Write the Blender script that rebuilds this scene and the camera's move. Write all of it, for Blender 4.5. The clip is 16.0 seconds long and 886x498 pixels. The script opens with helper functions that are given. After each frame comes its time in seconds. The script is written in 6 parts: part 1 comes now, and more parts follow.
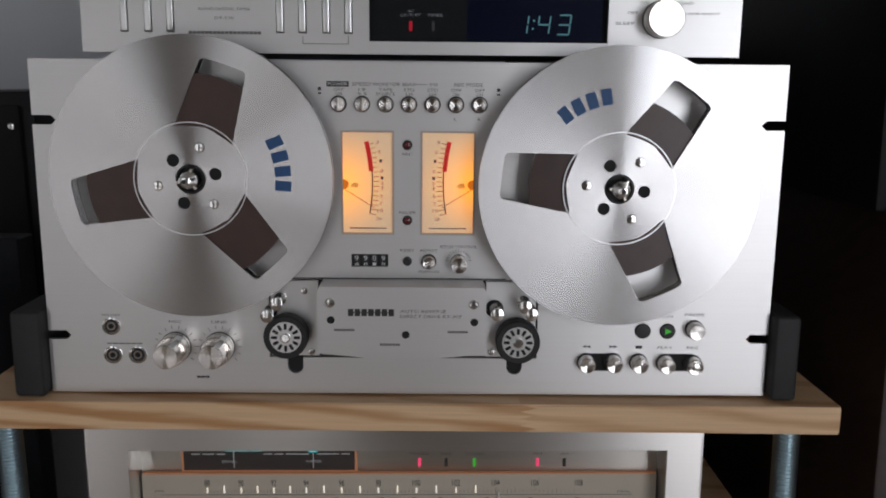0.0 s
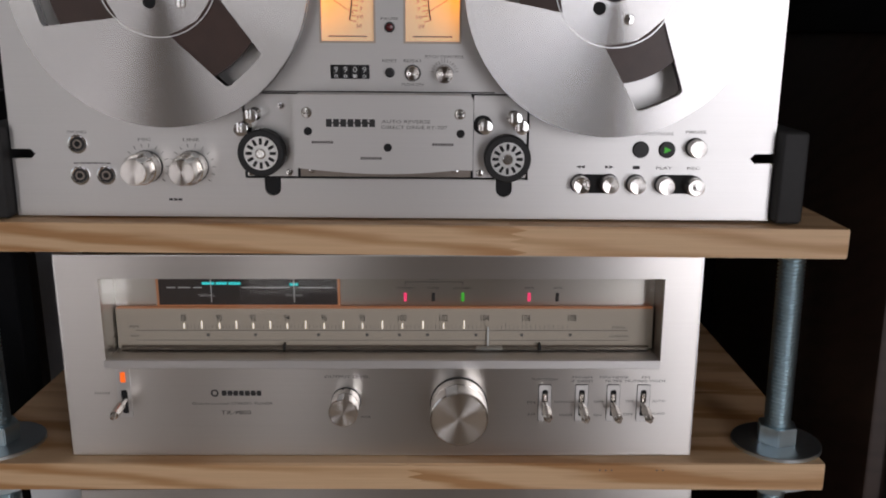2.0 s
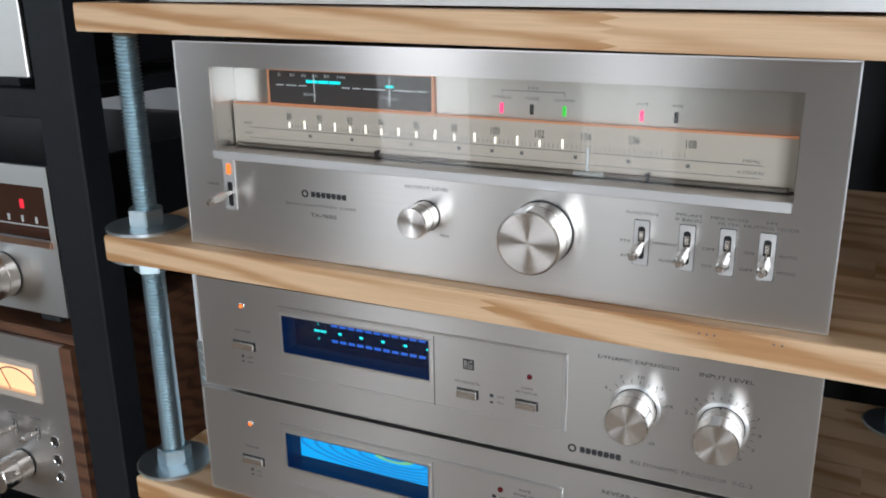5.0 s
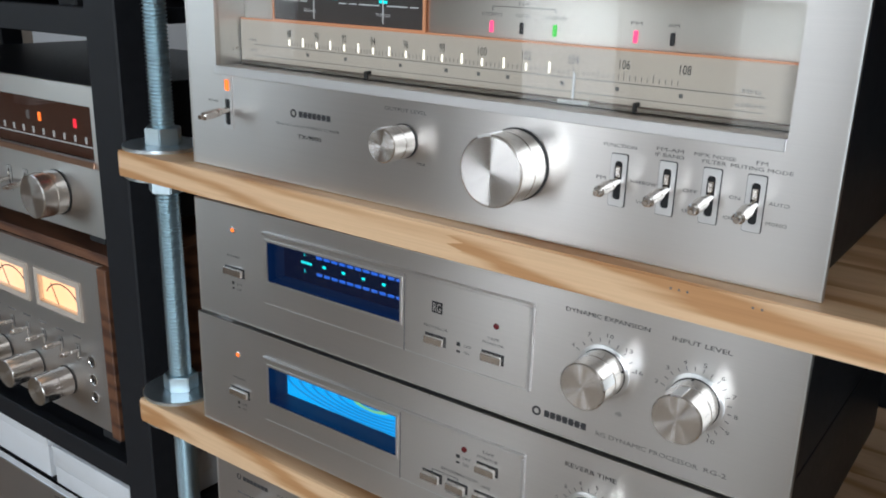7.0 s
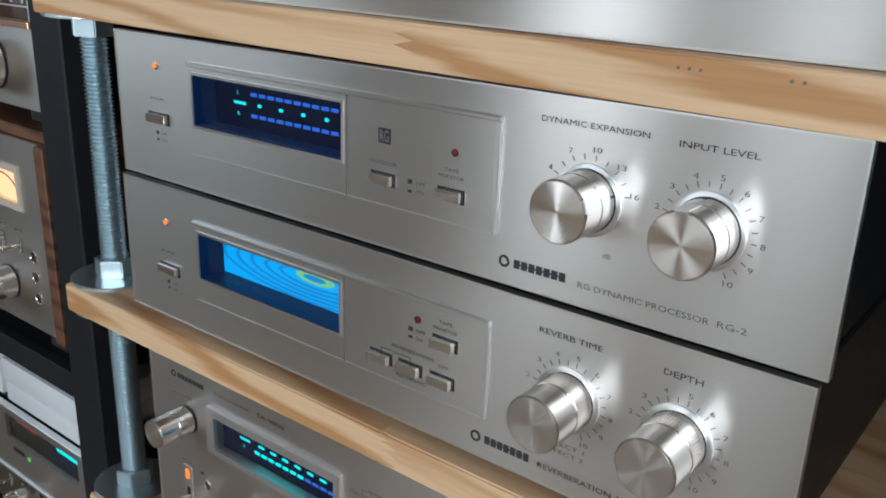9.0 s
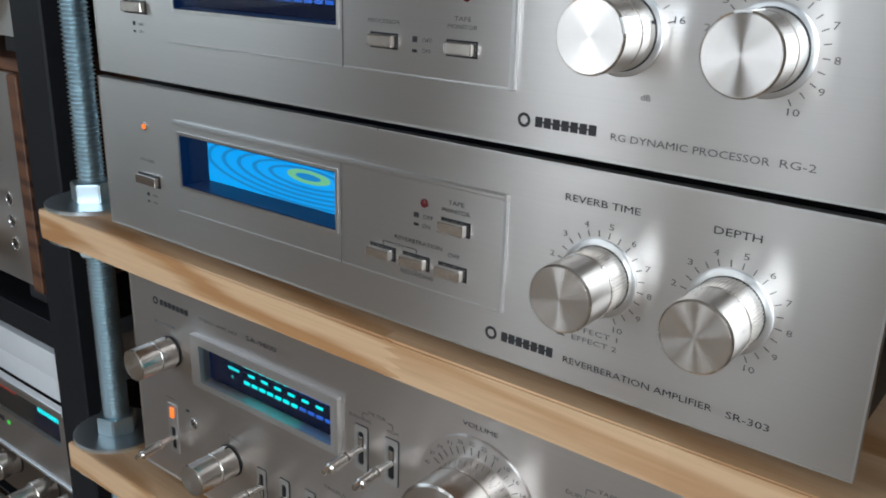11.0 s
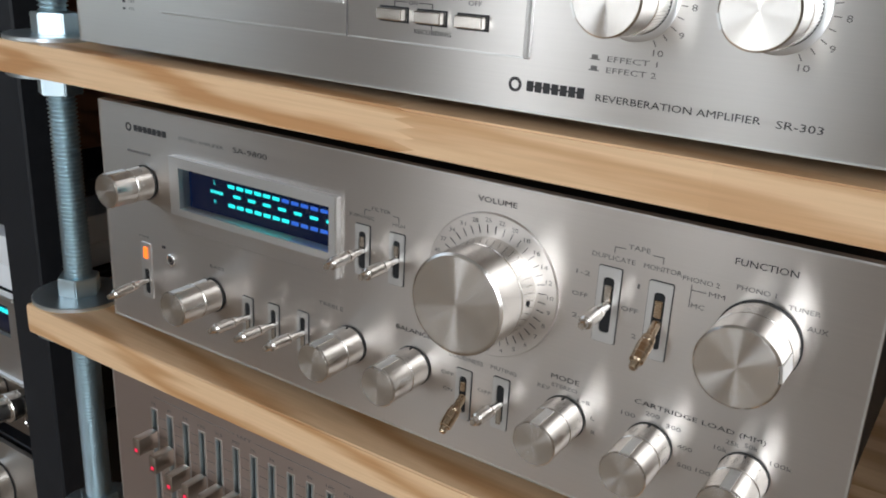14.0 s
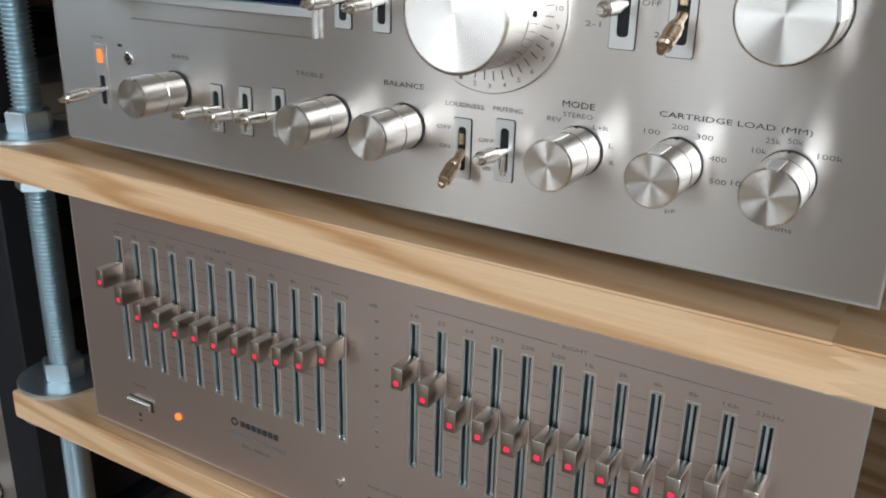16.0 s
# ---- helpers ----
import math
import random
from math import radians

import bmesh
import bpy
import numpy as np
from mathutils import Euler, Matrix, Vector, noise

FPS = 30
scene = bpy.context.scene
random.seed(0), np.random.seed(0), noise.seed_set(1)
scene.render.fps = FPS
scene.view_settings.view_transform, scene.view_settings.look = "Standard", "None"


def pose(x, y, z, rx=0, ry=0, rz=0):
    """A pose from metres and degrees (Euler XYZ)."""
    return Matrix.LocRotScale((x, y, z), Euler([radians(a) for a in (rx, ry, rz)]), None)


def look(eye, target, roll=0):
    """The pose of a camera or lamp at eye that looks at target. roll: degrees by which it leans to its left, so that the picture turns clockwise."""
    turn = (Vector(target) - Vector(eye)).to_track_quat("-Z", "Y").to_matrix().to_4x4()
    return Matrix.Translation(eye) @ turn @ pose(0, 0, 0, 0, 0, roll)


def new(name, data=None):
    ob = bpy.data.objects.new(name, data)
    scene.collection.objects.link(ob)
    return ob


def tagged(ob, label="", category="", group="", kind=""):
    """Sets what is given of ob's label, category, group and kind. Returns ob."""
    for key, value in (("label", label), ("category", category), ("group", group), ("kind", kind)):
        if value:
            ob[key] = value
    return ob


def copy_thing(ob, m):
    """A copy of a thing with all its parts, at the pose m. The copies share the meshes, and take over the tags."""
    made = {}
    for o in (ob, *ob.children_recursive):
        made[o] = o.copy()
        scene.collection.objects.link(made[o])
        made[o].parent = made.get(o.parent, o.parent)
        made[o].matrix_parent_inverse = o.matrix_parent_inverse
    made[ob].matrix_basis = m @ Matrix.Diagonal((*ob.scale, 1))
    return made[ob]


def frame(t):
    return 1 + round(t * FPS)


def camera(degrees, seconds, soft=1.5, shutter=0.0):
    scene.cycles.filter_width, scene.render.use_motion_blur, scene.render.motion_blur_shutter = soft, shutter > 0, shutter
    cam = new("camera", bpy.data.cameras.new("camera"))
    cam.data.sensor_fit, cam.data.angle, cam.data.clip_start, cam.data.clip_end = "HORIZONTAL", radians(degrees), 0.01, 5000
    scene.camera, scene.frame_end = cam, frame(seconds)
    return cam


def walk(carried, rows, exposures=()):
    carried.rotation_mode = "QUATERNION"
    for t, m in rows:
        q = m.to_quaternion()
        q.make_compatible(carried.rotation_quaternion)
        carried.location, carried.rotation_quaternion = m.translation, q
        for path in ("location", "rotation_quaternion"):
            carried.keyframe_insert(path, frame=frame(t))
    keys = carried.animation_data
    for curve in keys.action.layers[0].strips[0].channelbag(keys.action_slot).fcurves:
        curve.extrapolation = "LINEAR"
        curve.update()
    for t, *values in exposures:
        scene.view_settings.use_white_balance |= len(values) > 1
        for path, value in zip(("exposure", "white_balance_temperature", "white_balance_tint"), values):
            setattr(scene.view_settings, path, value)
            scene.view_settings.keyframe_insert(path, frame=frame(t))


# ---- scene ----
cam = camera(53.5, 16.0, soft=1.9)
PATH = [
    (0, (0.033, -0.559, 1.299), (0.044, 1.405, 0.923), -0.3),
    (0.5, (0.035, -0.563, 1.276), (0.047, 1.398, 0.882), -0.3),
    (1, (0.038, -0.561, 1.253), (0.053, 1.396, 0.838), -0.4),
    (1.5, (0.038, -0.557, 1.234), (0.061, 1.393, 0.79), -0.4),
    (2, (0.046, -0.545, 1.208), (0.041, 1.396, 0.726), -0.4),
    (2.5, (0.057, -0.532, 1.179), (0.029, 1.408, 0.691), -0.4),
    (3, (0.074, -0.516, 1.15), (0.016, 1.424, 0.666), -0.3),
    (3.5, (0.105, -0.501, 1.121), (-0.096, 1.426, 0.627), -0.5),
    (4, (0.143, -0.493, 1.113), (-0.299, 1.383, 0.58), -0.6),
    (4.2, (0.157, -0.489, 1.115), (-0.382, 1.356, 0.562), -0.8),
    (6.3, (0.277, -0.409, 1.077), (-0.776, 1.186, 0.487), 0.5),
    (6.5, (0.282, -0.399, 1.071), (-0.798, 1.178, 0.482), 0.7),
    (7, (0.287, -0.385, 1.06), (-0.831, 1.161, 0.46), 1.4),
    (7.5, (0.289, -0.376, 1.047), (-0.839, 1.152, 0.421), 1.8),
    (8, (0.286, -0.352, 1.018), (-0.854, 1.156, 0.365), 2.0),
    (8.5, (0.282, -0.321, 0.987), (-0.864, 1.178, 0.322), 2.1),
    (8.7, (0.278, -0.308, 0.975), (-0.879, 1.183, 0.316), 2.0),
    (10.8, (0.25, -0.28, 0.902), (-0.891, 1.229, 0.251), 1.6),
    (11, (0.252, -0.278, 0.893), (-0.903, 1.22, 0.245), 1.6),
    (11.5, (0.253, -0.281, 0.877), (-0.867, 1.235, 0.208), 1.7),
    (12, (0.257, -0.291, 0.855), (-0.868, 1.217, 0.178), 1.6),
    (12.5, (0.26, -0.297, 0.841), (-0.881, 1.207, 0.18), 2.0),
    (13, (0.254, -0.302, 0.831), (-0.907, 1.186, 0.171), 2.3),
    (13.5, (0.248, -0.31, 0.813), (-0.921, 1.174, 0.157), 2.9),
    (14, (0.233, -0.306, 0.795), (-0.794, 1.279, 0.136), 2.9),
    (14.5, (0.225, -0.313, 0.769), (-0.777, 1.283, 0.1), 2.7),
    (15, (0.229, -0.309, 0.744), (-0.76, 1.29, 0.062), 1.9),
    (15.5, (0.229, -0.307, 0.718), (-0.747, 1.297, 0.027), 1.5),
    (16, (0.223, -0.305, 0.687), (-0.735, 1.306, -0.01), 1.5),
]
walk(cam, [(t, look(eye, target, roll)) for t, eye, target, roll in PATH], [(0.0, -0.75, 6650, 14), (3.0, -0.4, 7000, 19), (3.5, 0.0, 6800, 15), (4.2, 0.35, 6200, 10), (6.5, 0.45, 6200, 8), (8.7, 0.4, 6100, 6), (11.0, 0.22, 6150, 7), (13.5, 0.46, 6300, 7), (15.0, 0.38, 6750, 12), (16.0, 0.55, 6250, 6)])

# ---- light and exposure ----
world = bpy.data.worlds.new("sky")
scene.world = world
world.use_nodes = True
wn = world.node_tree
sky = wn.nodes.new("ShaderNodeTexSky")
sky.sky_type = 'NISHITA'
sky.sun_disc = False
sky.sun_elevation = radians(38)
sky.sun_rotation = radians(-40)
wn.nodes["Background"].inputs[1].default_value = 0.12
wn.links.new(sky.outputs[0], wn.nodes["Background"].inputs[0])


def lamp(name, kind, m, energy, color, **more):
    d = bpy.data.lights.new(name, kind)
    d.energy, d.color = energy, color
    ob = new(name, d)
    ob.matrix_world = m
    if kind == 'AREA':
        d.shape, d.size, d.size_y = 'RECTANGLE', more["w"], more["h"]
    else:
        d.angle = radians(more["angle"])
    return ob


lamp("sun", 'SUN', look((-4, 5, 6), (0, 0, 0.6)), 2.0, (1.0, 0.95, 0.88), angle=0.6)
# daylight through the windows of the room
lamp("window_light_right", 'AREA', look((1.3, -2.72, 1.3), (1.1, 0, 1.1)), 40, (0.86, 0.91, 0.98), w=0.95, h=2.0)
lamp("window_light_left", 'AREA', look((-1.4, -2.72, 1.2), (-1.2, 0, 1.0)), 5.8, (0.93, 0.95, 0.99), w=0.4, h=2.0)
lamp("window_light_middle", 'AREA', look((-0.55, -2.72, 1.2), (-0.45, 0, 1.0)), 3.2, (0.93, 0.95, 0.99), w=0.35, h=2.0)
# fill from an unseen, added side window, to brighten the panels from the left
lamp("window_light_side", 'AREA', look((-1.93, -1.3, 1.5), (0, -0.9, 1.1)), 3.5, (0.84, 0.92, 1.0), w=1.0, h=1.5)

# ---- materials ----


def material(name):
    m = bpy.data.materials.new(name)
    m.use_nodes = True
    nt = m.node_tree
    return m, nt, nt.nodes["Principled BSDF"]


def coords(nt, scale=(1, 1, 1), kind="Object"):
    tc = nt.nodes.new("ShaderNodeTexCoord")
    mp = nt.nodes.new("ShaderNodeMapping")
    mp.inputs["Scale"].default_value = scale
    nt.links.new(tc.outputs[kind], mp.inputs["Vector"])
    return mp.outputs["Vector"]


def noise_tex(nt, vec, scale, detail=3.0, rough=0.55):
    n = nt.nodes.new("ShaderNodeTexNoise")
    n.inputs["Scale"].default_value, n.inputs["Detail"].default_value, n.inputs["Roughness"].default_value = scale, detail, rough
    nt.links.new(vec, n.inputs["Vector"])
    return n.outputs["Fac"]


def ramp(nt, fac, stops):
    r = nt.nodes.new("ShaderNodeValToRGB")
    r.color_ramp.elements[0].position, r.color_ramp.elements[0].color = stops[0][0], (*stops[0][1], 1)
    r.color_ramp.elements[1].position, r.color_ramp.elements[1].color = stops[-1][0], (*stops[-1][1], 1)
    for p, c in stops[1:-1]:
        e = r.color_ramp.elements.new(p)
        e.color = (*c, 1)
    nt.links.new(fac, r.inputs["Fac"])
    return r.outputs["Color"]


def span(nt, fac, lo, hi):
    r = nt.nodes.new("ShaderNodeMapRange")
    r.inputs["To Min"].default_value, r.inputs["To Max"].default_value = lo, hi
    nt.links.new(fac, r.inputs["Value"])
    return r.outputs["Result"]


def relief(nt, b, fac, strength, distance):
    n = nt.nodes.new("ShaderNodeBump")
    n.inputs["Strength"].default_value, n.inputs["Distance"].default_value = strength, distance
    nt.links.new(fac, n.inputs["Height"])
    nt.links.new(n.outputs["Normal"], b.inputs["Normal"])


def tangent(nt, b, axis, aniso, turn=0.0):
    t = nt.nodes.new("ShaderNodeTangent")
    t.direction_type, t.axis = 'RADIAL', axis
    b.inputs["Anisotropic"].default_value = aniso
    b.inputs["Anisotropic Rotation"].default_value = turn
    nt.links.new(t.outputs["Tangent"], b.inputs["Tangent"])


def brushed(name, color, rough, aniso=0.6, along=(6, 60, 1500)):
    """Aluminium sheet, brushed from side to side."""
    m, nt, b = material(name)
    b.inputs["Metallic"].default_value = 1.0
    f = noise_tex(nt, coords(nt, along), 1.0, 4.0, 0.7)
    g = noise_tex(nt, coords(nt), 9.0, 3.0)
    c = tuple(0.97 * v for v in color), tuple(min(1, 1.02 * v) for v in color)
    nt.links.new(ramp(nt, f, [(0.3, c[0]), (0.7, c[1])]), b.inputs["Base Color"])
    mix = nt.nodes.new("ShaderNodeMath")
    mix.operation = 'ADD'
    nt.links.new(span(nt, f, rough - 0.03, rough + 0.03), mix.inputs[0])
    nt.links.new(span(nt, g, -0.05, 0.05), mix.inputs[1])
    nt.links.new(mix.outputs[0], b.inputs["Roughness"])
    relief(nt, b, f, 0.03, 0.0002)
    tangent(nt, b, 'X', aniso)
    return m


def spun(name, color, rough, aniso=0.85, lines=1.0):
    """Aluminium turned on a lathe about its y axis."""
    m, nt, b = material(name)
    b.inputs["Metallic"].default_value = 1.0
    tc = nt.nodes.new("ShaderNodeTexCoord")
    sep = nt.nodes.new("ShaderNodeSeparateXYZ")
    nt.links.new(tc.outputs["Object"], sep.inputs[0])
    com = nt.nodes.new("ShaderNodeCombineXYZ")
    nt.links.new(sep.outputs[0], com.inputs[0])
    nt.links.new(sep.outputs[2], com.inputs[1])
    ln = nt.nodes.new("ShaderNodeVectorMath")
    ln.operation = 'LENGTH'
    nt.links.new(com.outputs[0], ln.inputs[0])
    com2 = nt.nodes.new("ShaderNodeCombineXYZ")
    nt.links.new(ln.outputs["Value"], com2.inputs[0])
    f = noise_tex(nt, com2.outputs[0], 700.0, 2.0)
    nt.links.new(ramp(nt, f, [(0.3, tuple((1 - 0.04 * lines) * v for v in color)), (0.7, color)]), b.inputs["Base Color"])
    nt.links.new(span(nt, f, rough - 0.03 * lines, rough + 0.03 * lines), b.inputs["Roughness"])
    tangent(nt, b, 'Y', aniso, 0.25)
    return m


def turned(name, color, rough):
    """Sides of turned knobs: grooves run round the y axis."""
    m, nt, b = material(name)
    b.inputs["Metallic"].default_value = 1.0
    f = noise_tex(nt, coords(nt, (3, 1800, 3)), 1.0, 2.0)
    nt.links.new(ramp(nt, f, [(0.3, tuple(0.88 * v for v in color)), (0.7, color)]), b.inputs["Base Color"])
    nt.links.new(span(nt, f, rough - 0.04, rough + 0.05), b.inputs["Roughness"])
    tangent(nt, b, 'Y', 0.35, 0.25)
    return m


def plain(name, color, rough=0.5, metal=0.0, grain=40.0, amount=0.12, bump=0.05, coat=0.0):
    m, nt, b = material(name)
    b.inputs["Metallic"].default_value = metal
    b.inputs["Coat Weight"].default_value = coat
    f = noise_tex(nt, coords(nt), grain, 5.0, 0.65)
    nt.links.new(ramp(nt, f, [(0.25, tuple(v * (1 - amount) for v in color)), (0.75, tuple(min(1, v * (1 + amount)) for v in color))]), b.inputs["Base Color"])
    nt.links.new(span(nt, f, max(0.03, rough - 0.07), rough + 0.07), b.inputs["Roughness"])
    if bump:
        relief(nt, b, noise_tex(nt, coords(nt), grain * 12, 3.0), bump, 0.0004)
    return m


def glow(name, color, strength, base=(0.02, 0.02, 0.02)):
    m, nt, b = material(name)
    b.inputs["Base Color"].default_value = (*base, 1)
    b.inputs["Roughness"].default_value = 0.35
    b.inputs["Specular IOR Level"].default_value = 0.12
    b.inputs["Emission Color"].default_value = (*color, 1)
    b.inputs["Emission Strength"].default_value = strength
    return m


def pine(name, light, dark):
    """Pine board with long grain along x and glued lengths of differing tone."""
    m, nt, b = material(name)
    info = nt.nodes.new("ShaderNodeObjectInfo")
    tc = nt.nodes.new("ShaderNodeTexCoord")
    add = nt.nodes.new("ShaderNodeVectorMath")
    add.operation = 'MULTIPLY_ADD'
    nt.links.new(info.outputs["Random"], add.inputs[0])
    add.inputs[1].default_value = (1.7, 3.1, 2.3)
    nt.links.new(tc.outputs["Object"], add.inputs[2])

    def mapped(scale):
        mp = nt.nodes.new("ShaderNodeMapping")
        mp.inputs["Scale"].default_value = scale
        nt.links.new(add.outputs[0], mp.inputs["Vector"])
        return mp.outputs["Vector"]
    warp = noise_tex(nt, mapped((2.2, 9, 9)), 1.0, 2.0)
    wave = nt.nodes.new("ShaderNodeTexWave")
    wave.wave_type, wave.bands_direction = 'BANDS', 'DIAGONAL'
    wave.inputs["Scale"].default_value, wave.inputs["Distortion"].default_value = 1.0, 7.0
    wave.inputs["Detail"].default_value, wave.inputs["Detail Scale"].default_value = 4.0, 1.2
    nt.links.new(mapped((3.2, 16, 34)), wave.inputs["Vector"])
    vor = nt.nodes.new("ShaderNodeTexVoronoi")
    vor.inputs["Scale"].default_value = 1.0
    vor.distance = 'CHEBYCHEV'
    nt.links.new(mapped((2.6, 14, 0.01)), vor.inputs["Vector"])
    fine = noise_tex(nt, mapped((14, 700, 700)), 1.0, 3.0)
    mix = nt.nodes.new("ShaderNodeMath")
    mix.operation = 'MULTIPLY'
    nt.links.new(wave.outputs["Fac"], mix.inputs[0])
    nt.links.new(span(nt, warp, 0.1, 1.35), mix.inputs[1])
    base = ramp(nt, mix.outputs[0], [(0.25, light), (0.5, tuple(0.62 * a + 0.38 * c for a, c in zip(light, dark))), (0.8, dark)])
    hsv = nt.nodes.new("ShaderNodeHueSaturation")
    sepc = nt.nodes.new("ShaderNodeSeparateColor")
    nt.links.new(vor.outputs["Color"], sepc.inputs[0])
    tone = nt.nodes.new("ShaderNodeMath")
    tone.operation = 'MULTIPLY'
    nt.links.new(span(nt, sepc.outputs[0], 0.975, 1.02), tone.inputs[0])
    nt.links.new(span(nt, info.outputs["Random"], 0.985, 1.015), tone.inputs[1])
    nt.links.new(tone.outputs[0], hsv.inputs["Value"])
    nt.links.new(base, hsv.inputs["Color"])
    mul = nt.nodes.new("ShaderNodeMix")
    mul.data_type, mul.blend_type = 'RGBA', 'MULTIPLY'
    mul.inputs["Factor"].default_value = 0.3
    nt.links.new(hsv.outputs[0], mul.inputs["A"])
    nt.links.new(ramp(nt, fine, [(0.3, (0.72, 0.66, 0.6)), (0.6, (1, 1, 1))]), mul.inputs["B"])
    nt.links.new(mul.outputs["Result"], b.inputs["Base Color"])
    b.inputs["Roughness"].default_value = 0.5
    relief(nt, b, fine, 0.15, 0.0003)
    return m


def pane(name, tint=(1, 1, 1)):
    """Thin clear glass: mirrors a little, lets the rest through."""
    m, nt, b = material(name)
    nt.nodes.remove(b)
    lw = nt.nodes.new("ShaderNodeLayerWeight")
    lw.inputs["Blend"].default_value = 0.5
    pw = nt.nodes.new("ShaderNodeMath")
    pw.operation, pw.inputs[1].default_value = 'POWER', 4.0
    nt.links.new(lw.outputs["Facing"], pw.inputs[0])
    fr = nt.nodes.new("ShaderNodeMapRange")
    fr.inputs["To Min"].default_value, fr.inputs["To Max"].default_value = 0.025, 0.6
    nt.links.new(pw.outputs[0], fr.inputs["Value"])
    tr = nt.nodes.new("ShaderNodeBsdfTransparent")
    tr.inputs["Color"].default_value = (*tint, 1)
    gl = nt.nodes.new("ShaderNodeBsdfGlossy")
    gl.inputs["Roughness"].default_value = 0.02
    mx = nt.nodes.new("ShaderNodeMixShader")
    nt.links.new(fr.outputs[0], mx.inputs[0])
    nt.links.new(tr.outputs[0], mx.inputs[1])
    nt.links.new(gl.outputs[0], mx.inputs[2])
    nt.links.new(mx.outputs[0], nt.nodes["Material Output"].inputs["Surface"])
    return m


def lit_face(name, lamp_at, near, far, reach, strength):
    """A translucent meter face lit from behind by one small bulb at lamp_at."""
    m, nt, b = material(name)
    tc = nt.nodes.new("ShaderNodeTexCoord")
    d = nt.nodes.new("ShaderNodeVectorMath")
    d.operation = 'DISTANCE'
    nt.links.new(tc.outputs["Object"], d.inputs[0])
    d.inputs[1].default_value = lamp_at
    r = nt.nodes.new("ShaderNodeMapRange")
    r.interpolation_type = 'SMOOTHSTEP'
    r.inputs["From Max"].default_value = reach
    nt.links.new(d.outputs["Value"], r.inputs["Value"])
    mid = tuple(0.5 * (a + c) for a, c in zip(near, far))
    col = ramp(nt, r.outputs[0], [(0.0, near), (0.35, mid), (1.0, far)])
    b.inputs["Base Color"].default_value = (0.75, 0.62, 0.45, 1)
    nt.links.new(col, b.inputs["Emission Color"])
    b.inputs["Emission Strength"].default_value = strength
    return m


ALU = brushed("brushed_aluminium", (0.72, 0.695, 0.67), 0.32, 0.85)
ALU_LIGHT = brushed("pale_satin_aluminium", (0.76, 0.75, 0.74), 0.42, 0.35)
ALU_WARM = brushed("warm_brushed_aluminium", (0.70, 0.655, 0.62), 0.33, 0.85)
SPUN = spun("spun_aluminium", (0.90, 0.87, 0.84), 0.19, 1.0)
REEL = spun("reel_aluminium", (0.66, 0.65, 0.645), 0.25, 0.95, 0.25)
TURNED = turned("turned_aluminium", (0.80, 0.755, 0.70), 0.22)
CHROME = plain("polished_metal", (0.85, 0.84, 0.82), 0.16, 1.0, 60, 0.04, 0)
ZINC_SATIN = plain("satin_zinc_plate", (0.68, 0.76, 0.80), 0.34, 1.0, 40, 0.06, 0)
ZINC = plain("zinc_plated_steel", (0.63, 0.75, 0.80), 0.37, 1.0, 40, 0.05, 0)
TRIM = plain("satin_silver_trim", (0.80, 0.80, 0.79), 0.3, 1.0, 80, 0.04, 0)
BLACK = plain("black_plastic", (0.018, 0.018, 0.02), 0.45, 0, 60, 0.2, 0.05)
# near-black for display backs, and as painted shade in slots, holes and recesses
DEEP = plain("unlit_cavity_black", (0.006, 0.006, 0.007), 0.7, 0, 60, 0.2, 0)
RUBBER = plain("black_rubber", (0.022, 0.022, 0.023), 0.65, 0, 80, 0.25, 0.12)
CASE = plain("black_painted_steel_case", (0.014, 0.014, 0.016), 0.42, 0, 150, 0.2, 0.12)
FRAME_BLACK = plain("black_powder_coat", (0.016, 0.017, 0.02), 0.5, 0, 90, 0.2, 0.15)
for dull in (CASE, FRAME_BLACK):
    dull.node_tree.nodes["Principled BSDF"].inputs["Specular IOR Level"].default_value = 0.22
INK = plain("black_print", (0.035, 0.034, 0.036), 0.6, 0, 200, 0.1, 0)
INK_SOFT = plain("grey_print", (0.16, 0.15, 0.145), 0.6, 0, 200, 0.1, 0)
BLUE_INK = plain("blue_print", (0.02, 0.09, 0.24), 0.5, 0, 120, 0.15, 0)
WHITE_INK = plain("white_print", (0.75, 0.76, 0.76), 0.6, 0, 200, 0.05, 0)
RED_INK = plain("red_print", (0.65, 0.05, 0.03), 0.6, 0, 200, 0.05, 0)
TAPE = plain("brown_magnetic_tape", (0.055, 0.026, 0.019), 0.32, 0, 30, 0.25, 0.05)
CREAM = plain("cream_dial_plate", (0.60, 0.515, 0.43), 0.45, 0, 60, 0.04, 0)
PLATE_BROWN = plain("bronze_head_plate", (0.30, 0.26, 0.23), 0.35, 1.0, 60, 0.1, 0.05)
PINE = pine("pine", (0.86, 0.58, 0.34), (0.58, 0.30, 0.125))
WALNUT = pine("walnut_veneer", (0.17, 0.075, 0.038), (0.07, 0.028, 0.016))
DARKWOOD = pine("dark_brown_veneer", (0.042, 0.023, 0.017), (0.031, 0.017, 0.012))
WALL = plain("white_wall_paint", (0.70, 0.72, 0.75), 0.75, 0, 6, 0.03, 0.2)
WALL_WARM = plain("brown_wall_paint", (0.22, 0.18, 0.145), 0.75, 0, 6, 0.05, 0.2)
CEIL = plain("ceiling_paint", (0.42, 0.40, 0.37), 0.8, 0, 6, 0.03, 0.2)
WHITE_PL = plain("white_plastic", (0.78, 0.79, 0.80), 0.4, 0, 20, 0.03, 0.03)
GREY_BOARD = pine("oak_floorboard", (0.34, 0.27, 0.20), (0.22, 0.165, 0.115))
FABRIC = plain("black_speaker_cloth", (0.010, 0.009, 0.009), 0.85, 0, 500, 0.4, 0.4)
